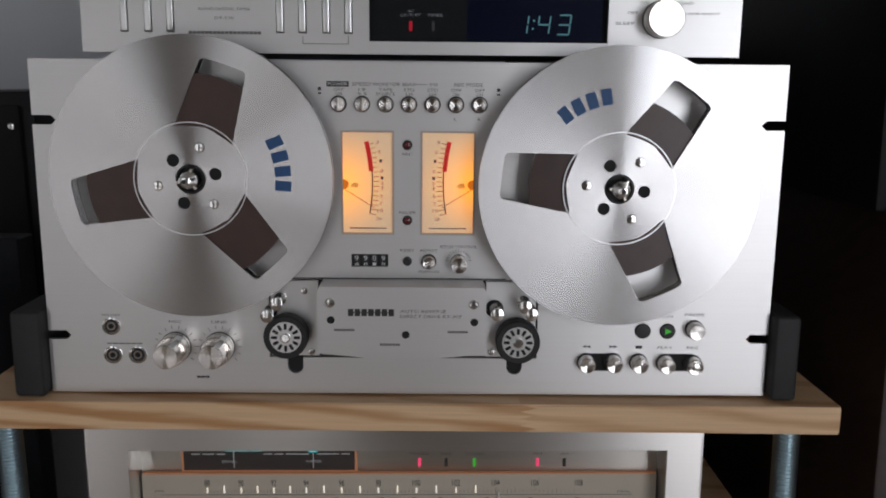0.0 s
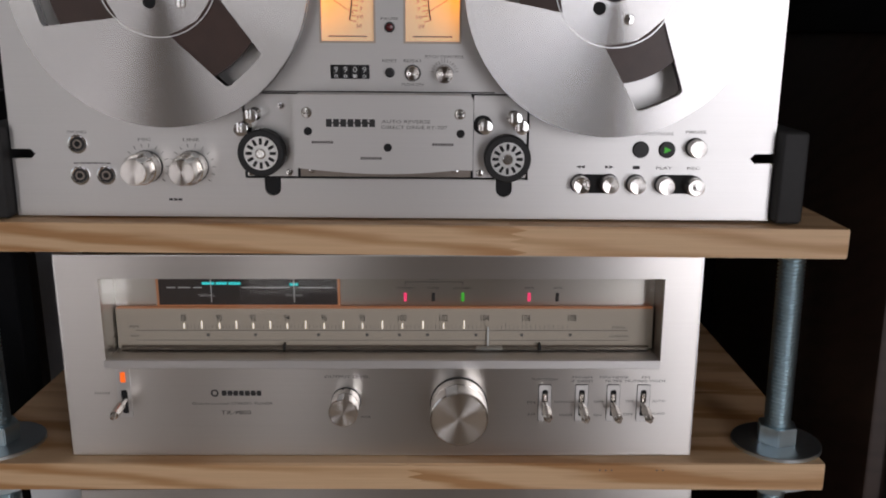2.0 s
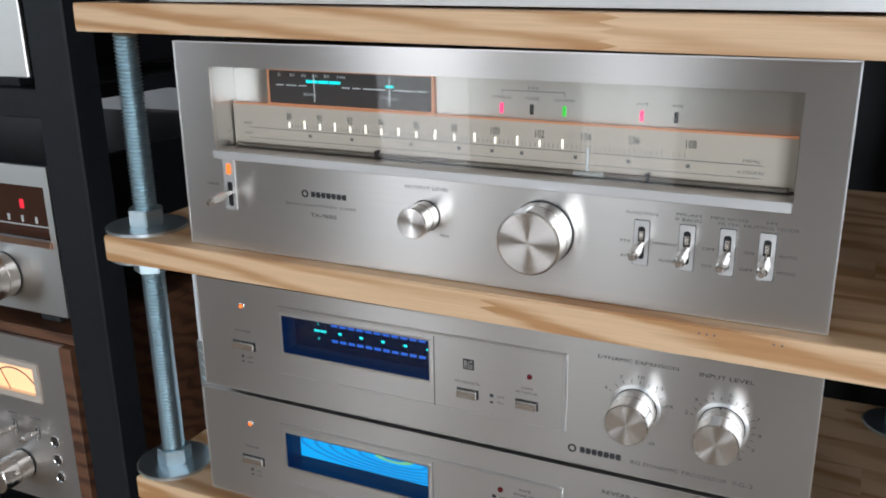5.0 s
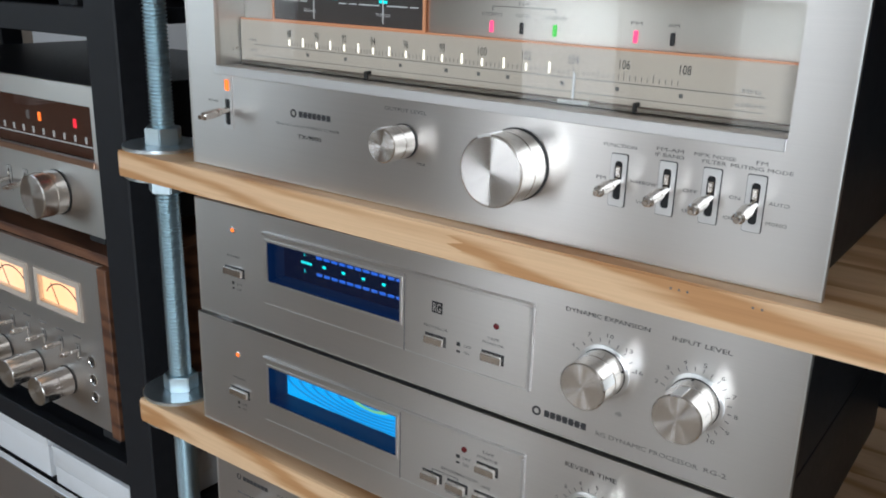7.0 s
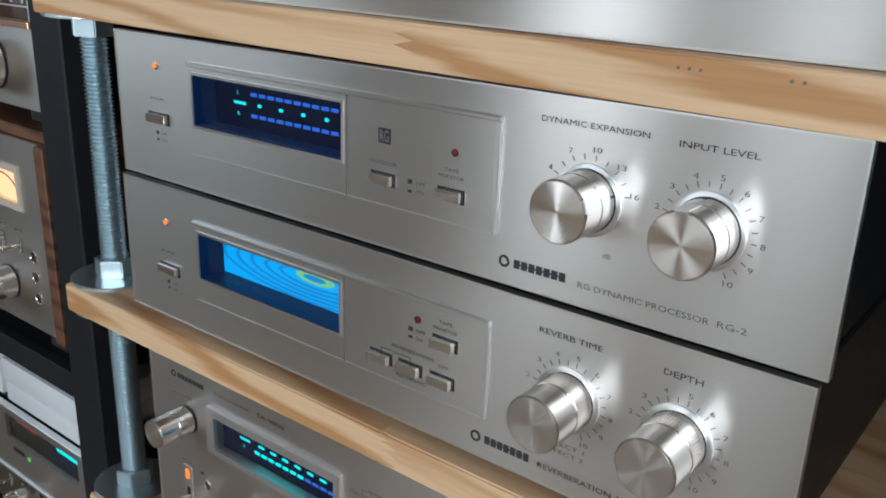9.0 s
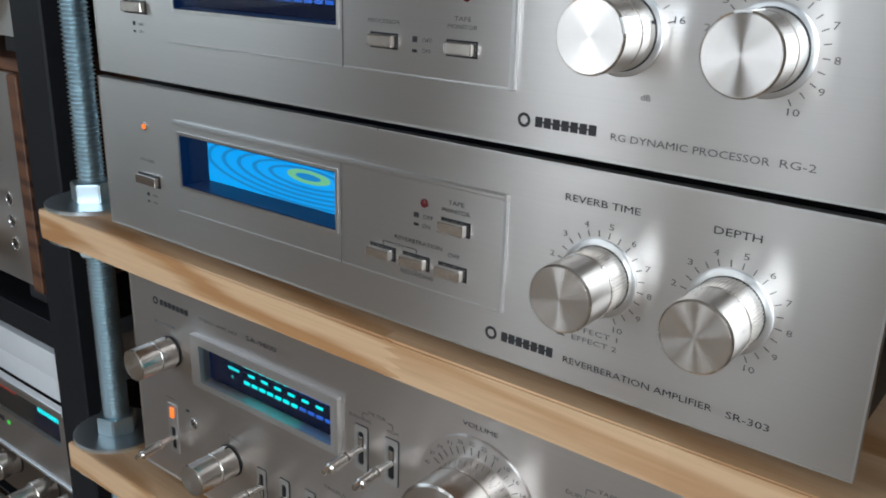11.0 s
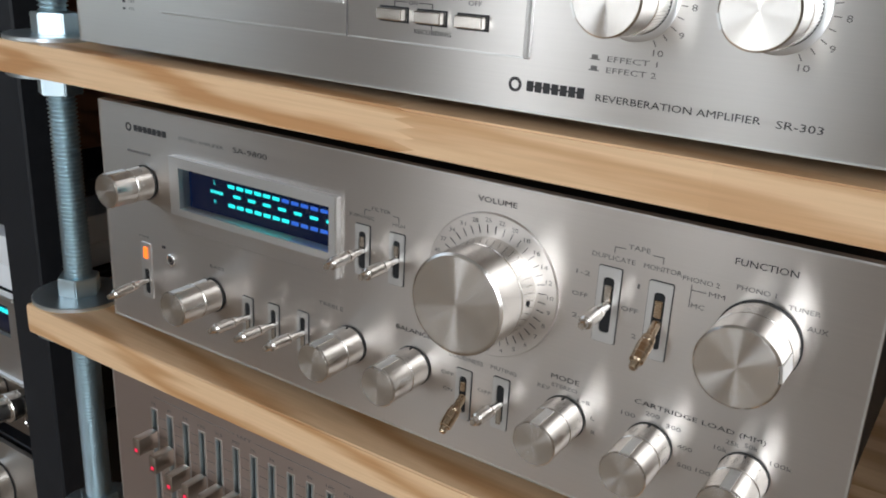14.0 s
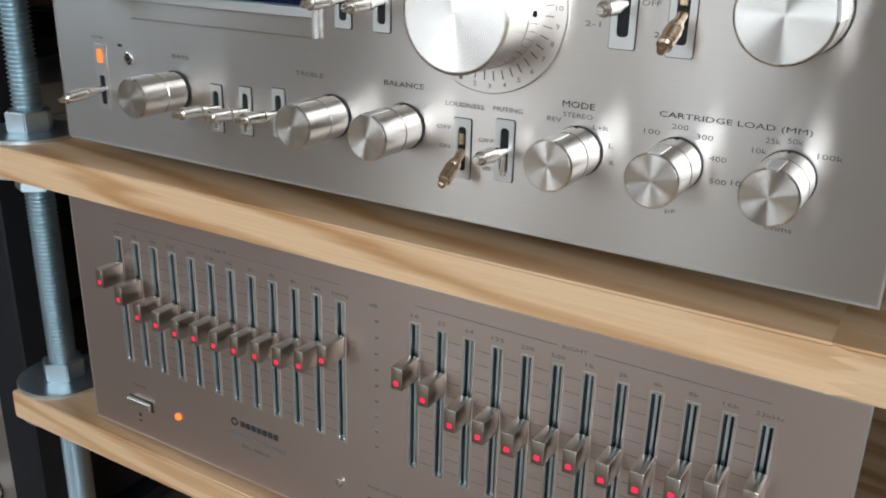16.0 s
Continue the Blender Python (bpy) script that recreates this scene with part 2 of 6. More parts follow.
GLASS = pane("clear_glass", (0.97, 0.98, 0.97))
SMOKED = pane("smoked_glass", (0.75, 0.78, 0.8))
CYAN = glow("cyan_fluorescent_segment", (0.03, 0.75, 0.80), 1.0)
CYAN_HOT = glow("bright_cyan_segment", (0.02, 0.80, 0.85), 1.15)
BLUE_DIM = glow("dim_blue_segment", (0.02, 0.12, 0.65), 0.9)
BLUE_BACK = glow("blue_display_back", (0.0005, 0.006, 0.05), 0.3, (0.002, 0.003, 0.005))
BLUE_LIT = glow("blue_lit_panel", (0.006, 0.34, 0.86), 1.0)
BLUE_RING = glow("darker_blue_ring", (0.006, 0.20, 0.52), 1.0)
GREEN_RING = glow("yellow_green_ring", (0.20, 0.58, 0.30), 0.8)
RED_LED = glow("red_lamp", (1.0, 0.02, 0.05), 0.95)
PINK_LED = glow("pink_red_lamp", (1.0, 0.07, 0.2), 1.4)
GREEN_LED = glow("green_lamp", (0.06, 0.6, 0.06), 0.9)
AMBER_LED = glow("amber_lamp", (1.0, 0.17, 0.02), 1.4)
ORANGE_LIT = glow("orange_edge_light", (1.0, 0.32, 0.12), 0.16, (0.55, 0.3, 0.18))
DARK_RED = plain("unlit_red_lamp", (0.12, 0.012, 0.015), 0.2, 0, 50, 0.1, 0)

# ---- mesh helpers (millimetres in, metres out) ----
K = 0.001


def bx(x0, x1, y0, y1, z0, z1, bevel=0.0, seg=2):
    bm = bmesh.new()
    m = Matrix.Translation(((x0 + x1) / 2 * K, (y0 + y1) / 2 * K, (z0 + z1) / 2 * K)) @ Matrix.Diagonal(((x1 - x0) * K, (y1 - y0) * K, (z1 - z0) * K, 1))
    bmesh.ops.create_cube(bm, size=1.0, matrix=m)
    if bevel:
        bmesh.ops.bevel(bm, geom=bm.edges[:], offset=bevel * K, segments=seg, profile=0.5, affect='EDGES')
    return bm


def join(*parts):
    """Several bmeshes of one part as one."""
    out = parts[0]
    for p in parts[1:]:
        me = bpy.data.meshes.new("tmp")
        p.to_mesh(me)
        p.free()
        out.from_mesh(me)
        bpy.data.meshes.remove(me)
    return out


def lathe(profile, seg=40, cap=True, off=(0, 0, 0)):
    """Rings of (radius, way out) about the y axis; out is towards the viewer (-y)."""
    bm = bmesh.new()
    rings = []
    for r, h in profile:
        rings.append([bm.verts.new(((r * math.cos(a) + off[0]) * K, (off[1] - h) * K, (r * math.sin(a) + off[2]) * K)) for a in (2 * math.pi * i / seg for i in range(seg))])
    for a, b in zip(rings, rings[1:]):
        for i in range(seg):
            j = (i + 1) % seg
            bm.faces.new((a[i], a[j], b[j], b[i]))
    if cap:
        bm.faces.new(rings[-1])
        bm.faces.new(rings[0][::-1])
    bmesh.ops.recalc_face_normals(bm, faces=bm.faces)
    return bm


def turn(bm, rx=0, ry=0, rz=0, at=(0, 0, 0)):
    bmesh.ops.transform(bm, matrix=pose(at[0] * K, at[1] * K, at[2] * K, rx, ry, rz), verts=bm.verts)
    return bm


def plate(loops, y0, y1):
    """A flat sheet in the x-z plane: first loop the outline, the rest holes; from y0 (front) to y1."""
    bm = bmesh.new()
    edges = []
    for lp in loops:
        vs = [bm.verts.new((x * K, y0 * K, z * K)) for x, z in lp]
        edges += [bm.edges.new((vs[i], vs[(i + 1) % len(vs)])) for i in range(len(vs))]
    bmesh.ops.triangle_fill(bm, use_beauty=True, use_dissolve=False, edges=edges)
    faces = bm.faces[:]
    ex = bmesh.ops.extrude_face_region(bm, geom=faces)
    bmesh.ops.translate(bm, vec=(0, (y1 - y0) * K, 0), verts=[v for v in ex["geom"] if isinstance(v, bmesh.types.BMVert)])
    bmesh.ops.recalc_face_normals(bm, faces=bm.faces)
    return bm


def rect(x0, x1, z0, z1):
    return [(x0, z0), (x1, z0), (x1, z1), (x0, z1)]


def ring(cx, cz, r, n=32, a0=0.0):
    return [(cx + r * math.cos(a0 + 2 * math.pi * i / n), cz + r * math.sin(a0 + 2 * math.pi * i / n)) for i in range(n)]


def round_rect(x0, x1, z0, z1, r, n=5):
    out = []
    for cx, cz, a in ((x1 - r, z1 - r, 0), (x0 + r, z1 - r, 90), (x0 + r, z0 + r, 180), (x1 - r, z0 + r, 270)):
        for i in range(n + 1):
            t = radians(a + 90 * i / n)
            out.append((cx + r * math.cos(t), cz + r * math.sin(t)))
    return out


def part(name, bm, mat, parent, label="", loc=(0, 0, 0), rot=(0, 0, 0)):
    """One mesh under a thing or part; loc in millimetres."""
    me = bpy.data.meshes.new(name)
    bm.to_mesh(me)
    bm.free()
    me.materials.append(mat)
    me.polygons.foreach_set("use_smooth", [True] * len(me.polygons))
    me.set_sharp_from_angle(angle=radians(25))
    ob = new(name, me)
    ob.parent = parent
    ob.matrix_basis = pose(loc[0] * K, loc[1] * K, loc[2] * K, *rot)
    if label:
        ob["label"] = label
    return ob


def thing(name, label, category, at, tilt=0.0, group="", kind="", rz=0.0):
    ob = new(name)
    ob.empty_display_size = 0.05
    ob.matrix_basis = pose(at[0] * K, at[1] * K, at[2] * K, 0, tilt, rz)
    return tagged(ob, label, category, group, kind)


def solid(name, bm, mat, label, category, kind="", group=""):
    ob = part(name, bm, mat, None)
    return tagged(ob, label, category, group, kind)


WORDS = []


def word(parent, body, x, z, w, h, mat=None, y=-0.25, ang=0.0):
    """Printed lettering of width w and height h, centred at x, z."""
    WORDS.append((parent, body, x, y, z, w, h, mat or INK, ang))


def bars(parent, x, z, w, h, n, mat=None, name="printed_mark", y=-0.2):
    """Print drawn as a row of plain blocks."""
    step, lo, hi, t = w / n, z - h / 2, z + h / 2, h * 0.09
    top, low = [], []
    for i in range(n):
        p, q = x - w / 2 + step * (i + 0.1), x - w / 2 + step * (i + 0.9)
        top += [(p, z + t), (p, hi), (q, hi), (q, z + t)]
        low += [(p, z - t), (p, lo), (q, lo), (q, z - t)]
    return part(name, plate([top + low[::-1]], y, 0.05 if y > -1 and y < 0 else y + 0.25), mat or INK, parent)


def emblem(parent, x0, x1, z, h, mat=None, badge=True):
    """A maker's mark as a ring and seven plain blocks."""
    if badge:
        w = x1 - x0
        part("badge", plate([ring(x0 + h * 0.7, z, h * 0.72, 20), ring(x0 + h * 0.7, z, h * 0.42, 20)], -0.2, 0.05), mat or INK, parent)
        x0 = x0 + h * 1.9
    bars(parent, (x0 + x1) / 2, z, x1 - x0, h, 7, mat, "maker_mark")


def ticks(parent, x, z, r0, r1, a0, a1, n, width=0.35, mat=None, y=-0.2):
    """Scale lines round a knob; angles in degrees, anticlockwise from the right."""
    mark = None
    for i in range(n):
        a = a0 + (a1 - a0) * i / max(1, n - 1)
        if mark is None:
            ob = part("scale_line", bx(r0, r1, y, 0.05, -width / 2, width / 2), mat or INK_SOFT, parent)
            mark = ob.data
        else:
            ob = new("scale_line", mark)
            ob.parent = parent
        ob.matrix_basis = pose(x * K, 0, z * K, 0, -a, 0)


def dial_numbers(parent, x, z, r, a0, a1, names, h=2.2):
    for i, s in enumerate(names):
        a = radians(a0 + (a1 - a0) * i / max(1, len(names) - 1))
        word(parent, s, x + r * math.cos(a), z + r * math.sin(a), h * 0.85 * max(1, len(s)) * (0.6 if s == "1" else 1), h, INK_SOFT)


def knob(parent, x, z, r, length, name="knob", skirt=True, notch=90, groove=0.45, knurl=False, mark=True, seat=1.25):
    """A turned knob with a spun face, standing out of the panel at x, z."""
    g = length * groove
    side = [(r, 0.8), (r, g), (r * 0.965, g + 0.3), (r * 0.965, g + 0.9), (r, g + 1.2), (r, length - 0.8), (r * 0.95, length - 0.1), (r * 0.93, length - 0.1)]
    k = part(name, lathe(side, 48), TURNED, parent, "", (x, 0, z))
    part("face", lathe([(r * 0.935, length - 0.4), (r * 0.93, length), (r * 0.2, length - 0.05), (0.05, length - 0.08)], 48), SPUN, k)
    if skirt:
        part("skirt", lathe([(r * seat, -0.3), (r * seat, 0.7), (r * seat * 0.95, 1.0), (r * 0.9, 1.0)], 48), TRIM, k)
    # contact shadow at the knob's foot, drawn as a black ring
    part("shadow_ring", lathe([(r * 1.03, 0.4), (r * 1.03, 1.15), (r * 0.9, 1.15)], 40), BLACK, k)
    if knurl:
        n = 60
        rib = [turn(bx(r - 0.1, r + 0.25, -g + 0.5, -1.5, -0.2, 0.2), 0, -360 * i / n, 0) for i in range(n)]
        part("knurl", join(*rib), TURNED, k)
    if mark:
        flat = bx(r * 0.86, r + 0.1, -length + 0.1, -g - 1.6, -r * 0.2, r * 0.2)
        part("pointer_flat", turn(flat, 0, -notch, 0), TRIM, k)
        b = bx(r - 0.35, r + 0.14, -3.6, -1.4, -0.5, 0.5)
        part("pointer", turn(b, 0, -notch, 0), INK, k)
    return k


def lever(parent, x, z, tip=-4.0, length=19.0, w=8.4, h=25.0, name="toggle_switch", gold=None, side=0.0):
    """A toggle: bright plate, slot, and a turned bat lever that leans by tip."""
    s = part(name, plate([round_rect(-w / 2, w / 2, -h / 2, h / 2, 0.8, 3), round_rect(-w * 0.24, w * 0.24, -h * 0.37, h * 0.37, 1.6, 4)], -0.9, 0.05), ALU_LIGHT, parent, "", (x, 0, z))
    # dark sheet on the panel; the slot's inner shade is in its colour
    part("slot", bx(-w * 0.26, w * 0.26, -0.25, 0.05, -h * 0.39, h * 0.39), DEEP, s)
    part("plate_edge", plate([round_rect(-w / 2 - 0.3, w / 2 + 0.3, -h / 2 - 0.3, h / 2 + 0.3, 0.9, 3), round_rect(-w / 2 + 0.1, w / 2 - 0.1, -h / 2 + 0.1, h / 2 - 0.1, 0.8, 3)], -0.4, 0.05), INK, s)
    part("shutter", bx(-w * 0.16, w * 0.16, -1.6, -0.2, -h * 0.05 + (3 if tip < 0 else -9), h * 0.27 + (0 if tip < 0 else -5), 0.4, 1), gold or TURNED, s)
    ang = math.degrees(math.atan2(tip, length))
    bm = lathe([(1.9, 0), (1.9, length * 0.3), (2.7, length * 0.33), (2.8, length * 0.42), (2.5, length * 0.44), (3.1, length * 0.46), (2.8, length * 0.84), (1.9, length * 0.87), (1.7, length * 0.97), (1.3, length)], 20)
    part("bat", bm, gold or TURNED, s, "", (0, 0, tip * 0.1), (-ang, 0, side))
    return s


def push_bar(parent, x, z, w=10.0, h=4.2, out=3.0, name="push_button", y=0.0):
    b = part(name, bx(-w / 2, w / 2, -out, 0, -h / 2, h / 2, 0.35, 1), TURNED, parent, "", (x, y, z))
    # black gap round the button, wider below to paint its shadow
    part("surround", plate([rect(-w / 2 - 0.9, w / 2 + 0.9, -h / 2 - 1.0, h / 2 + 0.8), rect(-w / 2 - 0.05, w / 2 + 0.05, -h / 2 - 0.05, h / 2 + 0.05)], -0.3, 0.05), BLACK, b)
    return b


def screw(parent, x, z, r=2.0, y=0.0, name="screw"):
    s = part(name, lathe([(r, -0.3), (r, 0.3), (r * 0.8, 0.9), (r * 0.3, 1.1)], 18), CHROME, parent, "", (x, y, z))
    part("cross_slot", join(bx(-r * 0.6, r * 0.6, -1.2, -0.9, -0.2, 0.2), bx(-0.2, 0.2, -1.2, -0.9, -r * 0.6, r * 0.6)), INK, s)
    return s


def jack(parent, x, z, r=5.2):
    j = part("socket", lathe([(r, -0.2), (r, 1.2), (r * 0.82, 1.5), (r * 0.72, 0.9)], 28, False), CHROME, parent, "", (x, 0, z))
    part("collar", lathe([(r * 0.74, -0.2), (r * 0.74, 0.9), (r * 0.45, 0.9)], 24), BLACK, j)
    part("sleeve", lathe([(r * 0.48, 0.6), (r * 0.48, 1.2), (r * 0.3, 1.2)], 20), PLATE_BROWN, j)
    part("hole", lathe([(r * 0.3, 1.0), (r * 0.3, 1.3)], 16), DEEP, j)
    return j


def case_and_feet(root, w0, w1, h0, h1, depth, front, mat=None):
    part("case", bx(w0, w1, front, depth, h0, h1, 1.2, 1), mat or CASE, root)
    for x in (w0 + 35, w1 - 35):
        for y in (75, depth - 40):
            b = lathe([(11, 0), (12, 2), (12, h0)], 20)
            part("foot", turn(b, 90, 0, 0, (0, 0, 0)), RUBBER, root, "", (x, y, h0))

# ---- the room ----
solid("floor", bx(-2000, 2200, -2800, 900, -30, 0), GREY_BOARD, "light brown oak floor boards", "floor", "structure")
solid("ceiling", bx(-2100, 2300, -2900, 1000, 2500, 2560), CEIL, "white painted ceiling", "ceiling", "structure")
solid("wall_back", bx(-2000, 2200, 900, 1000, 0, 2500), WALL, "white painted wall behind the racks", "wall", "structure")
solid("wall_right", bx(2200, 2300, -2900, 1000, 0, 2500), WALL_WARM, "brown painted side wall", "wall", "structure")
solid("wall_left", plate([rect(-2900, 1000, 0, 2500), rect(-1880, -720, 730, 2270)], 2000, 2100), WALL_WARM, "brown painted wall with a window opening", "wall", "structure").matrix_basis = pose(0, 0, 0, 0, 0, 90)
solid("wall_front", plate([rect(-2000, 2200, 0, 2500), rect(780, 1820, 220, 2320), rect(-1650, -1150, 160, 2250), rect(-775, -325, 160, 2250)], -2900, -2800), WALL_WARM, "brown painted wall with a window opening", "wall", "structure")


def room_window(name, w, h, m):
    root = thing(name, "white framed window with two panes", "window", (0, 0, 0), kind="structure")
    root.matrix_basis = m
    part("window_frame", plate([rect(-w / 2, w / 2, 0, h), rect(-w / 2 + 60, -25, 60, h - 60), rect(25, w / 2 - 60, 60, h - 60)], -30, 30), WHITE_PL, root)
    for a, b in ((-w / 2 + 60, -25), (25, w / 2 - 60)):
        p = part("pane", bx(a, b, -3, 3, 60, h - 60), GLASS, root)
        p.visible_shadow = False
    part("window_sill", bx(-w / 2, w / 2, 30, 120, -25, 0, 3), WHITE_PL, root)


room_window("window_1", 1040, 2100, pose(1.3, -2.85, 0.22))
room_window("window_2", 500, 2090, pose(-1.4, -2.85, 0.16))
room_window("window_4", 450, 2090, pose(-0.55, -2.85, 0.16))
# unseen left window, added as the opening for the side fill light
room_window("window_3", 1160, 1540, pose(-2.05, -1.3, 0.73, 0, 0, -90))

# ---- the shelf stand: pine boards on threaded rods ----
SHELVES = [(1091, 0.9), (928.5, 0.4), (729, 0.0), (559, 0.0), (390, 0.0), (120, 0.0)]
THICK = 19
ROD_X, ROD_Y = {-1: -266, 1: 276}, (19, 320)


def shelf(top, tilt, joint):
    """A board glued up from pine staves; the front row is jointed at the given place."""
    root = thing("pine_shelf", "varnished pine shelf board held on threaded rods", "shelf", (0, 0, top), tilt, "shelf boards of the stand")
    rows, deep = 9, 365 / 9
    for r in range(rows):
        cut = [joint] if r == 0 else sorted(random.uniform(-250, 250) for _ in range(random.choice((1, 2))))
        xs = [-279] + cut + [298]
        for a, b in zip(xs, xs[1:]):
            bm = bx(a, b, 0, deep, -THICK, 0)
            if r == 0:
                bm.free()
                zig = [(joint + (5.5 if k % 2 else -5.5), -THICK * k / 8) for k in range(9)]
                flat = [(-279, -THICK), (-279, 0)] if b == joint else [(298, -THICK), (298, 0)]
                bm = plate([flat + zig], 0, deep)
                edge = [e for e in bm.edges if all(v.co.y < 1e-6 for v in e.verts) and abs(e.verts[0].co.x - e.verts[1].co.x) > 0.05 and abs(e.verts[0].co.z - e.verts[1].co.z) < 1e-6]
                bmesh.ops.bevel(bm, geom=edge, offset=1.1 * K, segments=2, affect='EDGES')
            part("stave", bm, PINE, root, "", (0, r * deep - 12, 0))
    return root


for (top, tilt), joint in zip(SHELVES, (92, 25, 20, 205, -60, 40)):
    board = shelf(top, tilt, joint)
    if joint == 25:
        for mx in (148, 152, 156, 186, 190):
            part("pencil_mark", lathe([(0.7, 11.9), (0.6, 12.1)], 10), INK_SOFT, board, "", (mx, 0, -4.5))


def rod_mesh(z0, z1, pitch=2.7):
    """A thick rod with its thread as a stack of ridges along z."""
    bm = bmesh.new()
    n, seg = int((z1 - z0) / pitch), 20
    prev = None
    for i in range(2 * n + 1):
        r = 9.1 if i % 2 else 7.1
        cur = [bm.verts.new((r * math.cos(2 * math.pi * k / seg) * K, r * math.sin(2 * math.pi * k / seg) * K, (z0 + i * pitch / 2) * K)) for k in range(seg)]
        if prev:
            for k in range(seg):
                bm.faces.new((prev[k], prev[(k + 1) % seg], cur[(k + 1) % seg], cur[k]))
        else:
            bm.faces.new(cur[::-1])
        prev = cur
    bm.faces.new(prev)
    return bm


def nut_mesh():
    bm = bmesh.new()
    bmesh.ops.create_cone(bm, cap_ends=True, segments=6, radius1=13.9 * K, radius2=13.9 * K, depth=12.5 * K, matrix=pose(0, 0, 6.25 * K, 0, 0, 12))
    bmesh.ops.bevel(bm, geom=bm.edges[:], offset=0.7 * K, segments=2, affect='EDGES')
    return bm


rod0 = solid("threaded_rod", rod_mesh(4, 1074), ZINC, "zinc-plated threaded steel rod carrying the shelves", "threaded rod", group="rods of the stand")
nut0 = washer0 = None
for sx in (-1, 1):
    for sy in ROD_Y:
        m = pose(ROD_X[sx] * K, sy * K, 0)
        if sx == -1 and sy == ROD_Y[0]:
            rod0.matrix_basis = m
        else:
            copy_thing(rod0, m)
        for i, (top, tilt) in enumerate(SHELVES):
            drop = math.sin(radians(tilt)) * ROD_X[sx]
            for up in (1, -1):
                if i == 0:
                    continue
                z = top - drop + (0 if up == 1 else -THICK)
                if washer0 is None:
                    washer0 = solid("washer", turn(join(lathe([(30, 0), (30, 2.2), (29.4, 2.6), (9.0, 2.6)], 40)), 90), ZINC_SATIN, "wide zinc-plated washer flat against a pine shelf", "washer", group="washers of the stand")
                    nut0 = solid("hex_nut", nut_mesh(), ZINC, "zinc-plated hexagon nut tightened on a washer", "nut", group="nuts of the stand")
                    w, n = washer0, nut0
                    flip = pose(0, 0, 0, 180)
                else:
                    w, n = copy_thing(washer0, Matrix()), copy_thing(nut0, Matrix())
                base = pose(ROD_X[sx] * K, sy * K, z * K, 0, tilt)
                w.matrix_basis = base @ (flip if up == 1 else Matrix())
                spin = pose(0, 0, 0, 0, 0, random.uniform(0, 60))
                n.matrix_basis = base @ (pose(0, 0, 2.6 * K) if up == 1 else pose(0, 0, -2.6 * K, 180)) @ spin

# ---- open-reel tape recorder ----


def reel(root, hx, hz, start, tape_r, tape_mat, mark, name="tape_reel"):
    """A seven-inch metal reel: two flanges with three windows, the wound tape, hub and screws. Lies in its own x-z plane."""
    r = thing(name, "spun aluminium seven-inch tape reel with wound brown tape", "tape reel", (0, 0, 0), group="reels on the recorder")
    r.matrix_basis = root.matrix_basis @ pose(hx * K, -22 * K, (hz - root.matrix_basis.translation.z / K) * K, 0, -start, 0)
    wins = []
    for k in range(3):
        a = radians(120 * k)
        quad = [(28.5, -18.5), (71.5, -14.5), (73.0, -12), (73.5, 0), (73.0, 12), (71.5, 14.5), (28.5, 18.5), (31.5, 9), (33.5, 0), (31.5, -9)]
        wins.append([(u * math.cos(a) - v * math.sin(a), u * math.sin(a) + v * math.cos(a)) for u, v in quad])
    holes = [ring(15.6 * math.cos(radians(120 * k + 60)), 15.6 * math.sin(radians(120 * k + 60)), 3.9, 20) for k in range(3)]
    part("front_flange", plate([ring(0, 0, 87.2, 144), ring(0, 0, 9.2, 32)] + wins + holes, 0, 1.1), REEL, r)
    part("raised_hub_plate", plate([ring(0, 0, 35.2, 72), ring(0, 0, 34.6, 72)], -0.15, 0.02), TRIM, r)
    part("back_flange", plate([ring(0, 0, 87.2, 96), ring(0, 0, 9.2, 32)] + wins, 9.0, 10.0), REEL, r)
    part("tape_pack", lathe([(tape_r, -8.4), (tape_r, -1.9), (29.0, -1.9)], 96, False), tape_mat, r)
    part("hub", lathe([(29.5, -8.8), (29.5, -1.5), (9.3, -1.5)], 60, False), ALU_LIGHT, r)
    part("spindle_well", lathe([(9.3, -9), (9.3, 0.2), (8.2, 0.3), (8.0, -6)], 32, True), BLACK, r)
    sp = part("spindle", lathe([(5.6, -6), (5.6, 6), (4.8, 9), (3.6, 12), (3.4, 14.5), (2.2, 15)], 24), CHROME, r)
    part("splines", join(*[turn(bx(4.2, 7.4, -7, 5, -1.1, 1.1, 0.4, 1), 0, 120 * k, 0) for k in range(3)]), TURNED, sp)
    part("spindle_hole", lathe([(1.4, 14), (1.4, 15.2)], 14), INK, sp)
    for k in range(3):
        a = radians(120 * k)
        screw(r, 20.6 * math.cos(a), 20.6 * math.sin(a), 3.2, 0)
        h = radians(120 * k + 60)
        part("drive_hole", lathe([(3.9, -6), (3.9, -1.4)], 20), DEEP, r, "", (15.6 * math.cos(h), 0, 15.6 * math.sin(h)))
    # blue lettering as four plain blocks, set round the rim between two windows
    for k in range(4):
        a = radians(mark + (1.5 - k) * 9.2)
        b = turn(bx(-3.2, 3.2, -0.2, 0.05, -5.0, 5.0), 0, 90 - math.degrees(a), 0)
        part("printed_mark", b, BLUE_INK, r, "", (57 * math.cos(a), 0, 57 * math.sin(a)))
    return r


